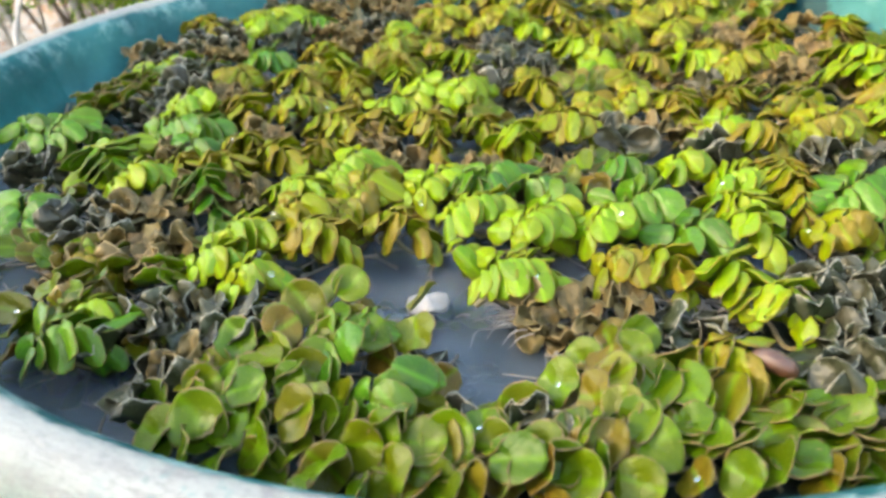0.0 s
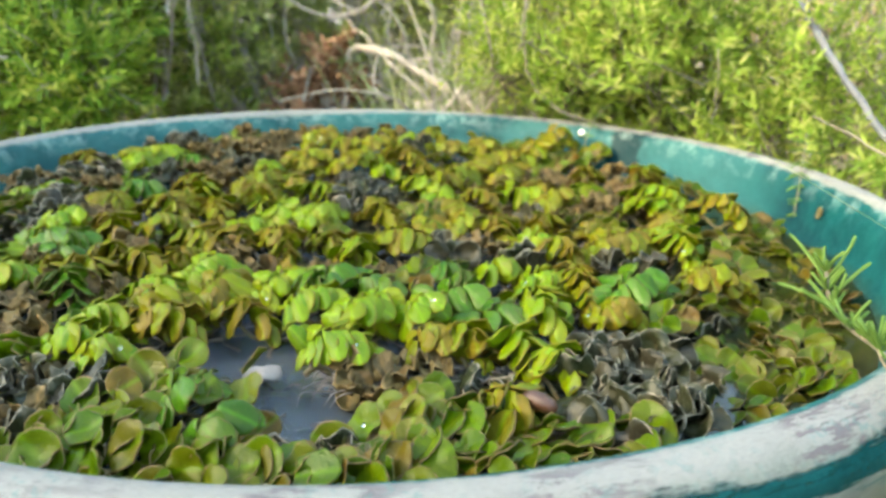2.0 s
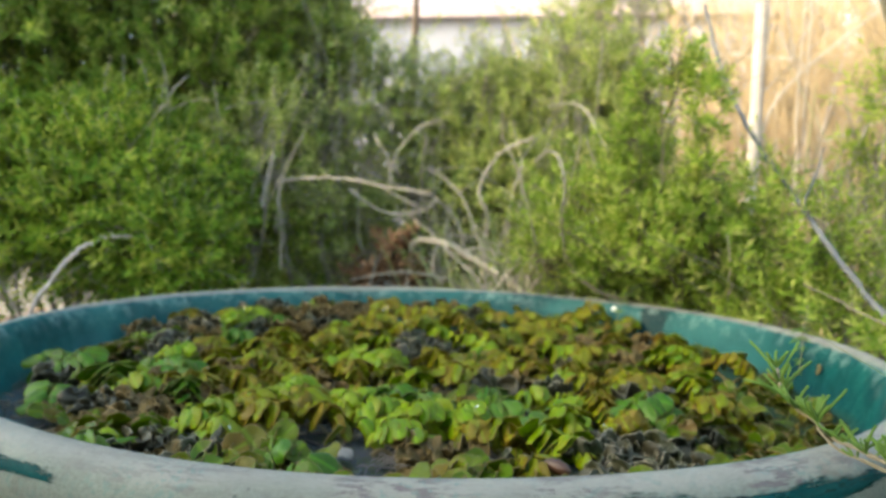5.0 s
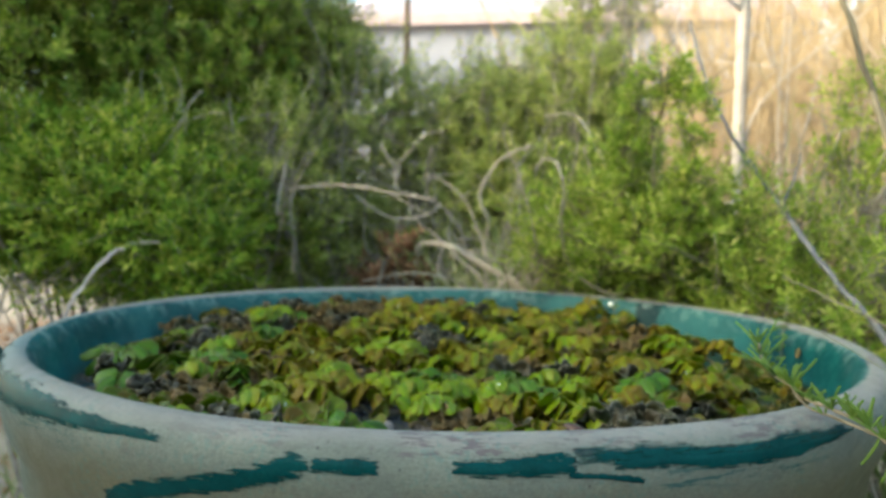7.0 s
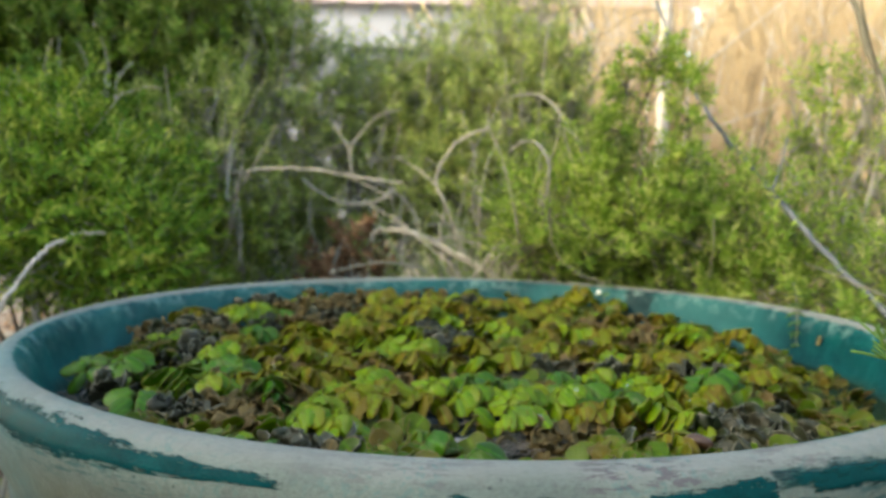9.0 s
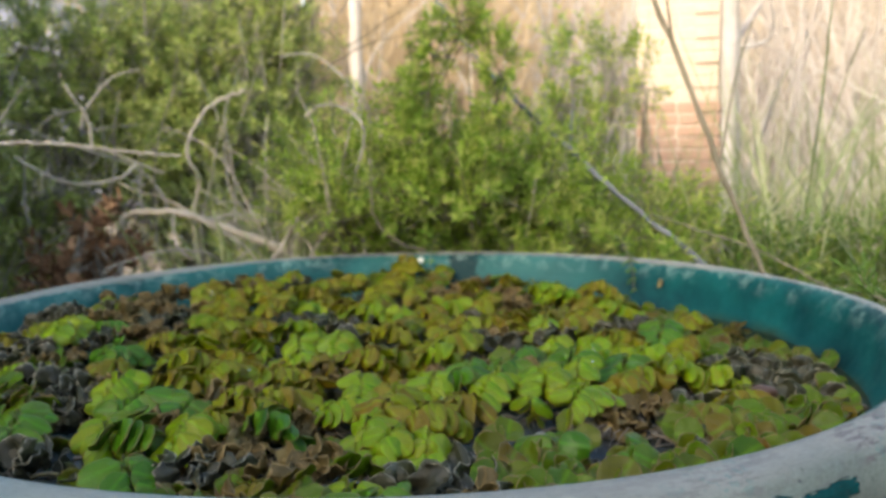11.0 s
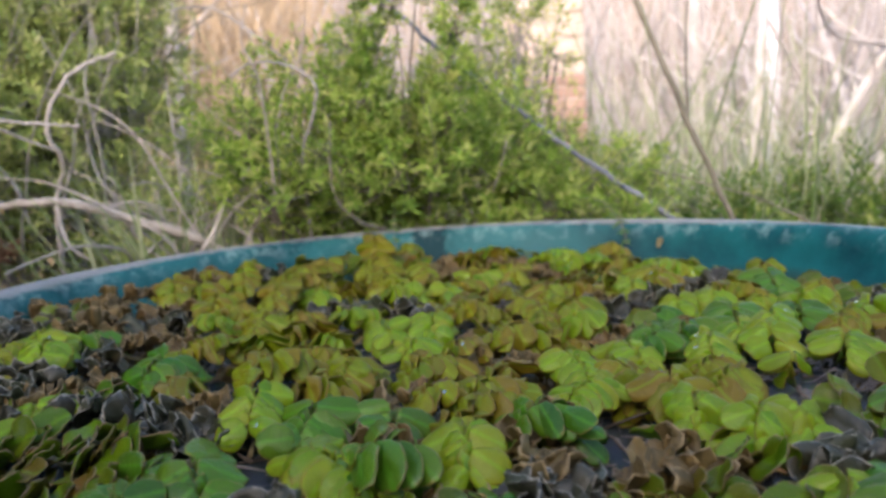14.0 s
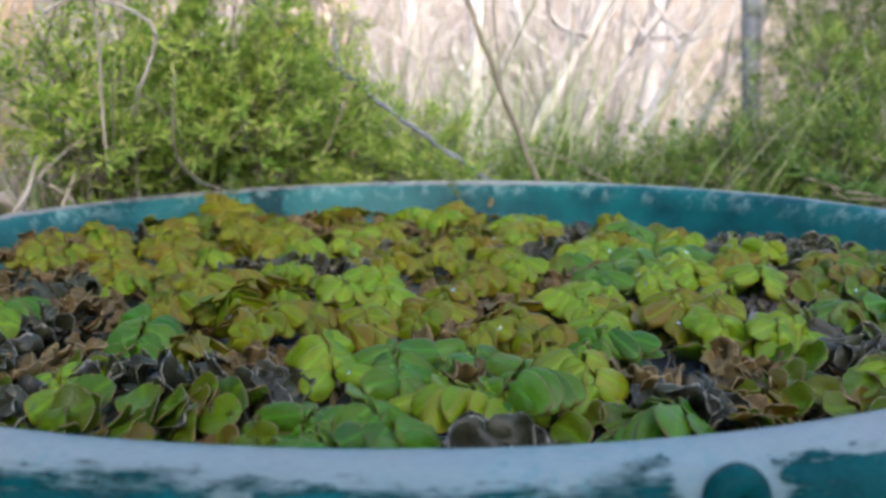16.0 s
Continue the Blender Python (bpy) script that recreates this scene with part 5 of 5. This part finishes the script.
branch("dry_blade", "thin pale grass stalk leaning over the far rim", [(0.50, -0.09, 0.56), (0.434, -0.016, 0.616), (0.39, 0.035, 0.640), (0.353, 0.078, 0.658)], 0.0019, 0.0012, BARK_SAP)
branch("bare_branch", "brown bare sapling stem leaning over the rim", [(0.62, -0.10, 0.0), (0.57, -0.02, 0.35), (0.515, 0.069, 0.60), (0.484, 0.121, 0.75), (0.444, 0.191, 0.95), (0.413, 0.244, 1.1), (0.37, 0.33, 1.4)], 0.0060, 0.0040, BARK_SAP, [([(0.492, 0.108, 0.71), (0.55, 0.14, 0.82), (0.60, 0.16, 0.90)], 0.0022, 0.0012), ([(0.46, 0.16, 0.87), (0.43, 0.14, 0.93), (0.41, 0.13, 1.0)], 0.002, 0.001)])


def trunk(points, r0, r1, mat, label, seed, forks=9):
    g = np.random.default_rng(seed)
    p0 = np.array(points[0])
    tree = thing("bare_tree", label, "tree", tuple(p0))
    v, q = tube(spline(points, 8) - p0, r0, r1, 10, 0.05, g)
    t = new("trunk", fast_mesh("trunk", v, q, mat))
    t.parent = tree
    line = spline(points, 8)
    pieces = []
    for _ in range(forks):
        s = line[int(g.integers(len(line) // 4, len(line)))]
        e = s + np.array([g.normal() * 0.35, g.normal() * 0.35, abs(g.normal()) * 0.5 + 0.2])
        pieces.append(tube(spline([s, (s + e) / 2 + g.normal(size=3) * 0.06, e], 5) - p0, r0 * 0.35, 0.002, 5, 0.1, g))
    for v, q in pieces:
        b = new("branch", fast_mesh("branch", v, q, mat))
        b.parent = tree
    return tree


PALE = "slender bare tree with pale bark in the sun"
trunk([(2.90, 0.33, 0.0), (2.91, 0.31, 0.5), (2.92, 0.25, 1.1), (2.95, 0.2, 2.4)], 0.046, 0.028, BARK_PALE, PALE, 1)
trunk([(3.22, 1.14, 0.0), (3.22, 1.15, 0.7), (3.22, 1.16, 1.3), (3.2, 1.2, 2.6)], 0.042, 0.034, BARK_WHITE, "straight slender tree with white bark in the sun", 2, 4)
trunk([(3.09, 1.46, 0.0), (3.09, 1.45, 1.0), (3.05, 1.45, 2.5)], 0.04, 0.03, BARK_PALE, PALE, 3)
trunk([(0.57, 1.55, 0.0), (0.568, 1.55, 0.8), (0.575, 1.56, 2.2)], 0.019, 0.015, STICKS, PALE, 4)
trunk([(1.95, 1.46, 0.0), (1.93, 1.46, 0.9), (1.9, 1.48, 2.6)], 0.036, 0.028, BARK_PALE, PALE, 5)
trunk([(1.66, -0.20, 0.0), (1.65, -0.17, 0.55), (1.645, -0.15, 0.95), (1.66, -0.12, 1.8)], 0.028, 0.02, BARK_BLUE, "grey-stemmed bare tree at the shrub's edge", 6, 2)
trunk([(3.6, 0.9, 0.0), (3.4, 0.75, 0.6), (3.2, 0.6, 1.1), (3.0, 0.4, 1.7)], 0.04, 0.02, BARK_PALE, "leaning pale bare tree in the sun", 7)
trunk([(3.0, 0.55, 0.0), (3.1, 0.75, 0.6), (3.15, 0.95, 1.2)], 0.03, 0.015, BARK_PALE, "leaning pale bare tree in the sun", 8)
trunk([(2.14, 0.91, 0.00), (2.23, 0.60, 0.56), (2.28, 0.42, 0.89), (2.32, 0.28, 1.14)], 0.022, 0.013, BARK_PALE, "leaning pale bare tree in the sun", 20)
trunk([(2.29, 0.81, 0.00), (2.36, 0.49, 0.51), (2.41, 0.28, 0.85), (2.45, 0.11, 1.12)], 0.020, 0.012, BARK_PALE, "leaning pale bare tree in the sun", 21)
trunk([(2.07, 0.52, 0.00), (2.11, 0.23, 0.53), (2.15, -0.03, 1.00), (2.17, -0.23, 1.37)], 0.020, 0.012, BARK_PALE, "leaning pale bare tree in the sun", 22)
trunk([(2.22, 0.32, 0.00), (2.24, 0.05, 0.55), (2.25, -0.06, 0.77), (2.26, -0.14, 0.94)], 0.018, 0.011, BARK_PALE, "leaning pale bare tree in the sun", 23)
trunk([(2.34, 0.89, 0.00), (2.35, 0.86, 0.57), (2.36, 0.82, 1.10), (2.37, 0.80, 1.53)], 0.024, 0.014, BARK_PALE, "slender bare tree with pale bark in the sun", 24)
trunk([(-0.75, 3.1, 0.0), (-0.73, 3.07, 1.0), (-0.72, 3.05, 2.6)], 0.022, 0.012, BARK_BROWN, "thin dark bare tree beyond the shrubs", 9)


def grass(name, label, mat, count, where, height, seed, lean=0.3, wid=0.004):
    """Blades of grass as one mass of thin bent strips."""
    g = np.random.default_rng(seed)
    pieces = []
    for _ in range(count):
        x, y, z = where(g)
        h = height * g.uniform(0.5, 1.2)
        d = np.array([g.normal() * lean, g.normal() * lean, 1.0])
        b = np.array([x, y, z])
        bend = np.array([g.normal(), g.normal(), 0]) * h * 0.22
        side = np.array([math.cos(g.uniform(0, 6.28)), math.sin(g.uniform(0, 6.28)), 0]) * wid * g.uniform(0.6, 1.3)
        m1, m2, tip = b + d * h * 0.4 + bend * 0.25, b + d * h * 0.75 + bend * 0.7, b + d * h + bend * 1.3
        v = np.array([b - side, b + side, m1 - side * 0.9, m1 + side * 0.9, m2 - side * 0.6, m2 + side * 0.6, tip - side * 0.1, tip + side * 0.1])
        if not ((np.hypot(v[:, 0], v[:, 1]) < 0.44) & (v[:, 2] < 0.70)).any():
            pieces.append((v, np.array([[0, 1, 3, 2], [2, 3, 5, 4], [4, 5, 7, 6]])))
    v, q = joined(pieces)
    ob = new(name, fast_mesh(name, v, q, mat))
    return tagged(ob, label, "grass", kind="stuff")


def polar(b0, b1, d0, d1, sink=0.02):
    def spot(g):
        a, d = radians(g.uniform(b0, b1)), math.sqrt(g.uniform(d0 * d0, d1 * d1))
        x, y = d * math.sin(a), d * math.cos(a)
        return x, y, hill(x, y) - sink
    return spot


grass("dry_grass", "tall dry straw-coloured grass on the sunlit bank", STRAW, 9000, polar(12, 112, 2.4, 8.5), 0.55, 31, 0.25, 0.006)
grass("green_grass", "tall fine green grass behind the pot", GRASS, 1150, polar(44, 84, 0.80, 1.7), 0.80, 32, 0.30, 0.0024)
grass("tall_grass", "tall arching green grass stems before the sunlit bank", GRASS, 150, polar(52, 80, 1.25, 1.9), 0.95, 36, 0.30, 0.0020)
grass("weeds", "low green weeds and grass beside the pot", WEED, 1300, polar(66, 100, 0.66, 1.35), 0.58, 35, 0.30, 0.0026)
grass("low_grass", "short green grass and weeds round the pot", GRASS, 1800, polar(-60, 110, 0.5, 1.6), 0.22, 33, 0.5, 0.003)


def thicket(label, count, where, seed, mat, height, r):
    """Bare dry sticks standing close together, as one mass."""
    g = np.random.default_rng(seed)
    pieces = []
    for _ in range(count):
        b = np.array(where(g))
        h = height * g.uniform(0.5, 1.3)
        e = b + np.array([g.normal() * 0.28, g.normal() * 0.28, 1.0]) * h
        m = (b + e) / 2 + g.normal(size=3) * 0.06 * h
        pieces.append(tube(spline([b, m, e], 4), r * g.uniform(0.5, 1.4), r * 0.25, 4))
        for _ in range(2):
            s = b + (e - b) * g.uniform(0.35, 0.9)
            pieces.append(tube(np.array([s, s + np.array([g.normal() * 0.4, g.normal() * 0.4, g.uniform(0.2, 0.7)]) * h * 0.35]), r * 0.4, r * 0.15, 3))
    v, q = joined(pieces)
    return tagged(new("dry_thicket", fast_mesh("dry_thicket", v, q, mat)), label, "thicket", kind="stuff")


thicket("pale dry leafless thicket on the sunlit bank", 420, polar(14, 84, 2.6, 5.5), 51, STICKS, 1.5, 0.012)
thicket("golden dry reeds standing on the bank", 1300, polar(9, 34, 2.6, 6.0), 52, REEDS, 1.7, 0.008)
def leaf_litter(label, count, where, seed):
    """Fallen dry leaves scattered over the ground, as one mass."""
    g = np.random.default_rng(seed)
    pieces = []
    for _ in range(count):
        x, y, z = where(g)
        a, n = g.uniform(0, 6.28), g.uniform(0.02, 0.05)
        d, w = np.array([math.cos(a), math.sin(a), g.normal() * 0.25]) * n, np.array([-math.sin(a), math.cos(a), g.normal() * 0.25]) * n * 0.4
        b = np.array([x, y, z + 0.03 + abs(g.normal()) * 0.012])
        pieces.append((np.array([b, b + d * 0.5 + w, b + d, b + d * 0.5 - w, b + d * 0.5 - (0, 0, n * 0.12)]), np.array([[0, 4, 2, 1], [0, 3, 2, 4]])))
    v, q = joined(pieces)
    return tagged(new("leaf_litter", fast_mesh("leaf_litter", v, q, DEADLEAF)), label, "leaf litter", kind="stuff")


leaf_litter("dry brown leaf litter under the shrubs", 5000, polar(-75, -20, 0.8, 4.5), 81)
grass("grass_tuft", "yellow-green grass stems at the foot of the shrub", GRASS, 260, lambda g: (0.06 + g.normal() * 0.05, 0.50 + g.normal() * 0.03, 0.34), 0.36, 34, 0.12, 0.0025)


def twig_tangle(label, at, spread, count, r, mat, seed, step=(0.025, 0.05), curl=0.9, rise=1.0):
    """Thin bare twigs that rise from one spot and curl over each other."""
    g = np.random.default_rng(seed)
    o = np.array(at, float)
    tangle = thing("twig_tangle", label, "twigs", at)
    for _ in range(count):
        b = o + g.normal(size=3) * spread
        turn, bend = g.uniform(0, 6.28), g.choice([-1, 1]) * g.uniform(0.3, 0.9)
        pts = [b]
        d = np.array([g.normal() * 0.6, g.normal() * 0.4, rise])
        for _ in range(6):
            d = d / np.linalg.norm(d)
            pts.append(pts[-1] + d * g.uniform(*step))
            d = d + np.array([math.cos(turn), math.sin(turn) * 0.5, -0.35]) * bend * curl + g.normal(size=3) * 0.2
        v, q = tube(clear_of_pot(spline(pts, 4)) - o, r * g.uniform(0.7, 1.2), r * 0.45, 5, 0.1, g)
        ob = new("twig", fast_mesh("twig", v, q, mat))
        ob.parent = tangle
    return tangle


twig_tangle("tangle of thin curled bleached twigs behind the rim", (0.05, 0.54, 0.56), (0.06, 0.03, 0.03), 34, 0.0019, DRYWOOD, 61)
twig_tangle("bare grey twigs rising through the shrub", (-0.04, 0.74, 0.60), (0.07, 0.05, 0.05), 6, 0.0022, BARK, 62, (0.03, 0.07), 0.5, 1.6)
twig_tangle("bare grey twigs in the hollow between the shrubs", (-0.26, 0.72, 0.62), (0.10, 0.05, 0.05), 5, 0.0020, BARK, 63, (0.03, 0.06), 0.6, 1.2)
twig_tangle("curly bare brown twigs against the sunlit bank", (0.23, 1.02, 0.95), (0.06, 0.05, 0.05), 10, 0.0020, BARK_SAP, 71, (0.03, 0.055), 0.55, 0.9)
twig_tangle("curled grey twigs in the dark shrub", (-0.63, 0.55, 0.80), (0.04, 0.03, 0.02), 12, 0.0022, DRYWOOD, 72, (0.02, 0.035), 0.9, 0.8)
twig_tangle("pale dry stalks standing through the yellow-green shrub", (0.10, 0.44, 0.58), (0.09, 0.03, 0.02), 14, 0.0022, DRYWOOD, 73, (0.03, 0.055), 0.25, 1.8)
twig_tangle("grey bare twigs in the yellow-green shrub", (0.20, 0.43, 0.60), (0.09, 0.03, 0.03), 16, 0.0018, DRYWOOD, 65, (0.02, 0.05), 0.5, 1.3)


# ---- brick pillar ----
def build_pillar():
    pillar = thing("brick_pillar", "narrow garden pillar, red brick below and pale above", "pillar", (1.025, 0.745, 0.0))
    pillar.rotation_euler = (0, 0, radians(-47))
    bm = bmesh.new()
    bmesh.ops.create_cube(bm, size=1.0)
    bmesh.ops.scale(bm, vec=(0.168, 0.150, 1.70), verts=bm.verts)
    bmesh.ops.translate(bm, vec=(0, 0, 0.85), verts=bm.verts)
    part("core", bm, MORTAR, pillar, "pale mortar joints")
    bm = bmesh.new()
    bmesh.ops.create_cube(bm, size=1.0)
    bmesh.ops.scale(bm, vec=(0.0390, 0.05, 0.022), verts=bm.verts)
    bmesh.ops.bevel(bm, geom=bm.edges[:], offset=0.002, segments=1, affect="EDGES")
    me = bpy.data.meshes.new("brick")
    bm.to_mesh(me)
    bm.free()
    me.materials.append(CLAY)
    pale = me.copy()
    pale.materials[0] = CLAY_PALE
    for row in range(37):
        for face in (2, 3):
            for col in (-1.5, -0.5, 0.5, 1.5):
                ob = new("brick", me if row < 14 else pale)
                ob.parent = pillar
                ob.matrix_local = pose(0, 0, 0.49 + row * 0.0255, 0, 0, 90 * face) @ pose(col * (0.0425 if face == 2 else 0.0400) + (0.002 if row % 2 else -0.002), (0.0530 if row < 14 else 0.0515) + (0.009 if face == 3 else 0.0), 0)
    return pillar


build_pillar()


# ---- far house ----
def box(sx, sy, sz, at, bevel=0.01):
    bm = bmesh.new()
    bmesh.ops.create_cube(bm, size=1.0)
    bmesh.ops.scale(bm, vec=(sx, sy, sz), verts=bm.verts)
    bmesh.ops.translate(bm, vec=at, verts=bm.verts)
    bmesh.ops.bevel(bm, geom=bm.edges[:], offset=bevel, segments=1, affect="EDGES")
    return bm


def build_house():
    house = thing("house", "low white house with a pinkish tiled roof beyond the shrubs", "house", (-2.1, 10.5, 0.16))
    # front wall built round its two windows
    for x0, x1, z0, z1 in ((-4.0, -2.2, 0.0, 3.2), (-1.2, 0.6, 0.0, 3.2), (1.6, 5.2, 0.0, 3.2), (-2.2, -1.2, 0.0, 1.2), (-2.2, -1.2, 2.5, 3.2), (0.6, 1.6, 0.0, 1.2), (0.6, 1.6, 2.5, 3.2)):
        part("wall", box(x1 - x0, 0.3, z1 - z0, ((x0 + x1) / 2, 0, (z0 + z1) / 2), 0.002), WHITE_SHADED, house)
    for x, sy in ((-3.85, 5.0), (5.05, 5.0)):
        part("wall", box(0.3, sy, 3.2, (x, sy / 2 + 0.15, 1.6)), WHITE_SHADED, house)
    part("wall", box(9.2, 0.3, 3.2, (0.6, 5.3, 1.6)), WHITE_SHADED, house)
    for x in (-1.7, 1.1):
        w = part("window", box(0.98, 0.06, 1.28, (x, 0.05, 1.85)), GLASSDARK, house, "dark window pane in a white frame")
        part("frame", box(0.05, 0.10, 1.28, (x, 0.04, 1.85)), WHITE_SHADED, w)
        part("sill", box(1.1, 0.16, 0.06, (x, -0.2, 1.19)), WHITE_SHADED, w)
    bm = bmesh.new()
    vs = [bm.verts.new(p) for p in ((-4.3, -0.32, 3.05), (5.5, -0.32, 3.05), (5.5, 6.0, 3.05), (-4.3, 6.0, 3.05), (-4.3, 2.7, 4.0), (5.5, 2.7, 4.0),
                                    (-4.3, -0.32, 3.2), (5.5, -0.32, 3.2), (5.5, 6.0, 3.2), (-4.3, 6.0, 3.2), (-4.3, 2.7, 4.15), (5.5, 2.7, 4.15))]
    for f in ((0, 1, 5, 4), (2, 3, 4, 5), (7, 6, 10, 11), (9, 8, 11, 10), (0, 6, 7, 1), (2, 8, 9, 3), (0, 4, 10, 6), (4, 3, 9, 10), (1, 7, 11, 5), (5, 11, 8, 2)):
        bm.faces.new([vs[i] for i in f])
    part("roof", bm, ROOFTILE, house, "pinkish tiled roof")
    return house


build_house()


# ---- sprigs over the rim ----
def needle_between(sprig, base, tip, thick, g, label=""):
    """One blunt rosemary needle, a little curved."""
    way = tip - base
    sag = np.array([g.normal(), g.normal(), 0.6]) * 0.05 * np.linalg.norm(way)
    line = np.array([base, base + way * 0.3 + sag * 0.8, base + way * 0.75 + sag * 0.7, base + way * 0.96 + sag * 0.1, tip])
    v, q = tube(line, thick, thick * 0.85, 6)
    v = v.reshape(5, 6, 3)
    v[4] = v[4].mean(0) + (v[4] - v[4].mean(0)) * 0.4
    v[0] = v[0].mean(0) + (v[0] - v[0].mean(0)) * 0.55
    ob = new("needle", fast_mesh("needle", v.reshape(-1, 3), q, NEEDLE))
    ob.parent = sprig


def rosemary(label, points, whorls, seed, thick=0.0009, stout=0.0015, rise=0.75, long_needles=()):
    """A woody stem with blunt needles fanning up from whorls; whorls are (share of the stem, count, length)."""
    g = np.random.default_rng(seed)
    p0 = np.array(points[0])
    sprig = thing("rosemary_sprig", label, "herb sprig", tuple(p0))
    line = spline(points, 12)
    v, q = tube(line - p0, stout, stout * 0.55, 6, 0.14, g)
    s = new("stem", fast_mesh("stem", v, q, TWIG))
    s.parent = sprig
    t = np.gradient(line, axis=0)
    for share, count, length in whorls:
        for i in range(count):
            k = int(np.clip((share + g.normal() * 0.006) * (len(line) - 1), 0, len(line) - 1))
            way = t[k] / np.linalg.norm(t[k])
            turn = 6.283 * (i + 0.5 * g.random()) / count
            out = np.array([math.cos(turn), math.sin(turn), 0.0])
            d = out * g.uniform(0.45, 0.95) + way * 0.4 + np.array([0, 0, rise]) * g.uniform(0.4, 1.3)
            d /= np.linalg.norm(d)
            b = line[k] - p0
            needle_between(sprig, b, b + d * length * g.uniform(0.5, 1.1), thick * g.uniform(0.8, 1.1), g)
    for base, tip in long_needles:
        needle_between(sprig, np.array(base) - p0, np.array(tip) - p0, thick, g)
    return sprig


rosemary("green rosemary sprig leaning over the pot's rim", [(0.36, -0.44, 0.50), (0.335, -0.385, 0.566), (0.312, -0.338, 0.598), (0.292, -0.315, 0.607), (0.281, -0.300, 0.609), (0.274, -0.288, 0.615), (0.266, -0.277, 0.619), (0.262, -0.263, 0.624), (0.260, -0.255, 0.638)],
         [(0.08, 11, 0.018), (0.12, 12, 0.018), (0.16, 12, 0.018), (0.20, 12, 0.019), (0.24, 12, 0.019), (0.28, 11, 0.018), (0.32, 10, 0.018), (0.38, 11, 0.018), (0.46, 6, 0.014), (0.52, 5, 0.012), (0.62, 10, 0.017), (0.69, 5, 0.010), (0.75, 7, 0.015), (0.86, 7, 0.018), (0.93, 6, 0.015), (1.0, 6, 0.012)], 41,
         long_needles=[((0.312, -0.338, 0.598), (0.303, -0.336, 0.580)), ((0.318, -0.350, 0.592), (0.309, -0.352, 0.575)), ((0.262, -0.263, 0.624), (0.243, -0.247, 0.627)), ((0.261, -0.258, 0.632), (0.247, -0.239, 0.649)), ((0.262, -0.262, 0.626), (0.279, -0.255, 0.642)), ((0.261, -0.257, 0.634), (0.273, -0.248, 0.652)), ((0.274, -0.288, 0.615), (0.292, -0.279, 0.632))])
rosemary("bare rosemary shoot branching off at the rim", [(0.312, -0.338, 0.598), (0.295, -0.312, 0.601), (0.284, -0.298, 0.603), (0.277, -0.291, 0.609), (0.274, -0.287, 0.616)], [(0.35, 4, 0.010), (0.97, 5, 0.014)], 42, 0.0008, 0.0012)
rosemary("small yellow-green sprig hanging inside the pot", [(0.384, 0.180, 0.626), (0.378, 0.158, 0.619), (0.371, 0.137, 0.606), (0.367, 0.124, 0.588), (0.364, 0.117, 0.562)], [(0.2, 6, 0.014), (0.34, 6, 0.015), (0.5, 6, 0.014), (0.62, 6, 0.013), (0.75, 6, 0.012), (0.88, 5, 0.010), (1.0, 4, 0.008)], 43, 0.0008, 0.0009, 0.1)
rosemary("green sprig trailing over the far rim", [(0.235, 0.37, 0.625), (0.212, 0.345, 0.622), (0.194, 0.328, 0.604), (0.186, 0.318, 0.578)], [(0.2, 6, 0.014), (0.4, 6, 0.014), (0.55, 6, 0.013), (0.7, 6, 0.013), (0.85, 6, 0.012), (1.0, 5, 0.010)], 44, 0.0009, 0.0009, 0.2)


def stuck_bits():
    """A shred of brown leaf on the pot's inner wall and a white lump standing in for a glint by the far rim."""
    v, f = [], []
    n = 9
    for i in range(n):
        u = -1 + 2 * i / (n - 1)
        w = 0.0046 * math.sqrt(max(0.0, 1 - u * u)) * (1 + 0.2 * math.sin(5 * u)) + 0.0004
        for side in (-1, 0, 1):
            for h in (0.0, 0.0007):
                v.append((side * w, 0.0085 * u, 0.0006 + 0.0016 * abs(side) + 0.0008 * u * u + h))
    for i in range(n - 1):
        o, p = i * 6, i * 6 + 6
        f += [(o + 1, o + 3, p + 3, p + 1), (o + 3, o + 5, p + 5, p + 3), (o, p, p + 2, o + 2), (o + 2, p + 2, p + 4, o + 4), (o, o + 1, p + 1, p), (o + 4, p + 4, p + 5, o + 5)]
    shred = link_mesh("dead_leaf", v, f, STEM)
    a = radians(12.4)
    inward = Vector((-math.cos(a), -math.sin(a), 0.12)).normalized()
    up = (Vector((0.25 * math.sin(a), -0.25 * math.cos(a), 1)) - inward * inward.z).normalized()
    across = up.cross(inward)
    shred.matrix_world = Matrix.Translation((0.3842 * math.cos(a), 0.3842 * math.sin(a), 0.575)) @ Matrix((across, up, inward)).transposed().to_4x4() @ Matrix.Diagonal((0.7, 0.7, 0.8, 1))
    tagged(shred, "small brown dead leaf stuck to the teal inner wall", "leaf")
    # white lump added where the wet far rim glints
    bm = bmesh.new()
    bmesh.ops.create_icosphere(bm, subdivisions=3, radius=0.0042)
    for p in bm.verts:
        p.co *= 1 + 0.22 * noise.noise(p.co * 260)
    for face in bm.faces:
        face.smooth = True
    me = bpy.data.meshes.new("blossom")
    bm.to_mesh(me)
    bm.free()
    me.materials.append(GLINT)
    ob = new("blossom", me)
    ob.matrix_world = Matrix.Translation((0.1835, 0.3400, 0.590))
    tagged(ob, "small white lump standing in for a glint at the far rim", "blossom")


stuck_bits()
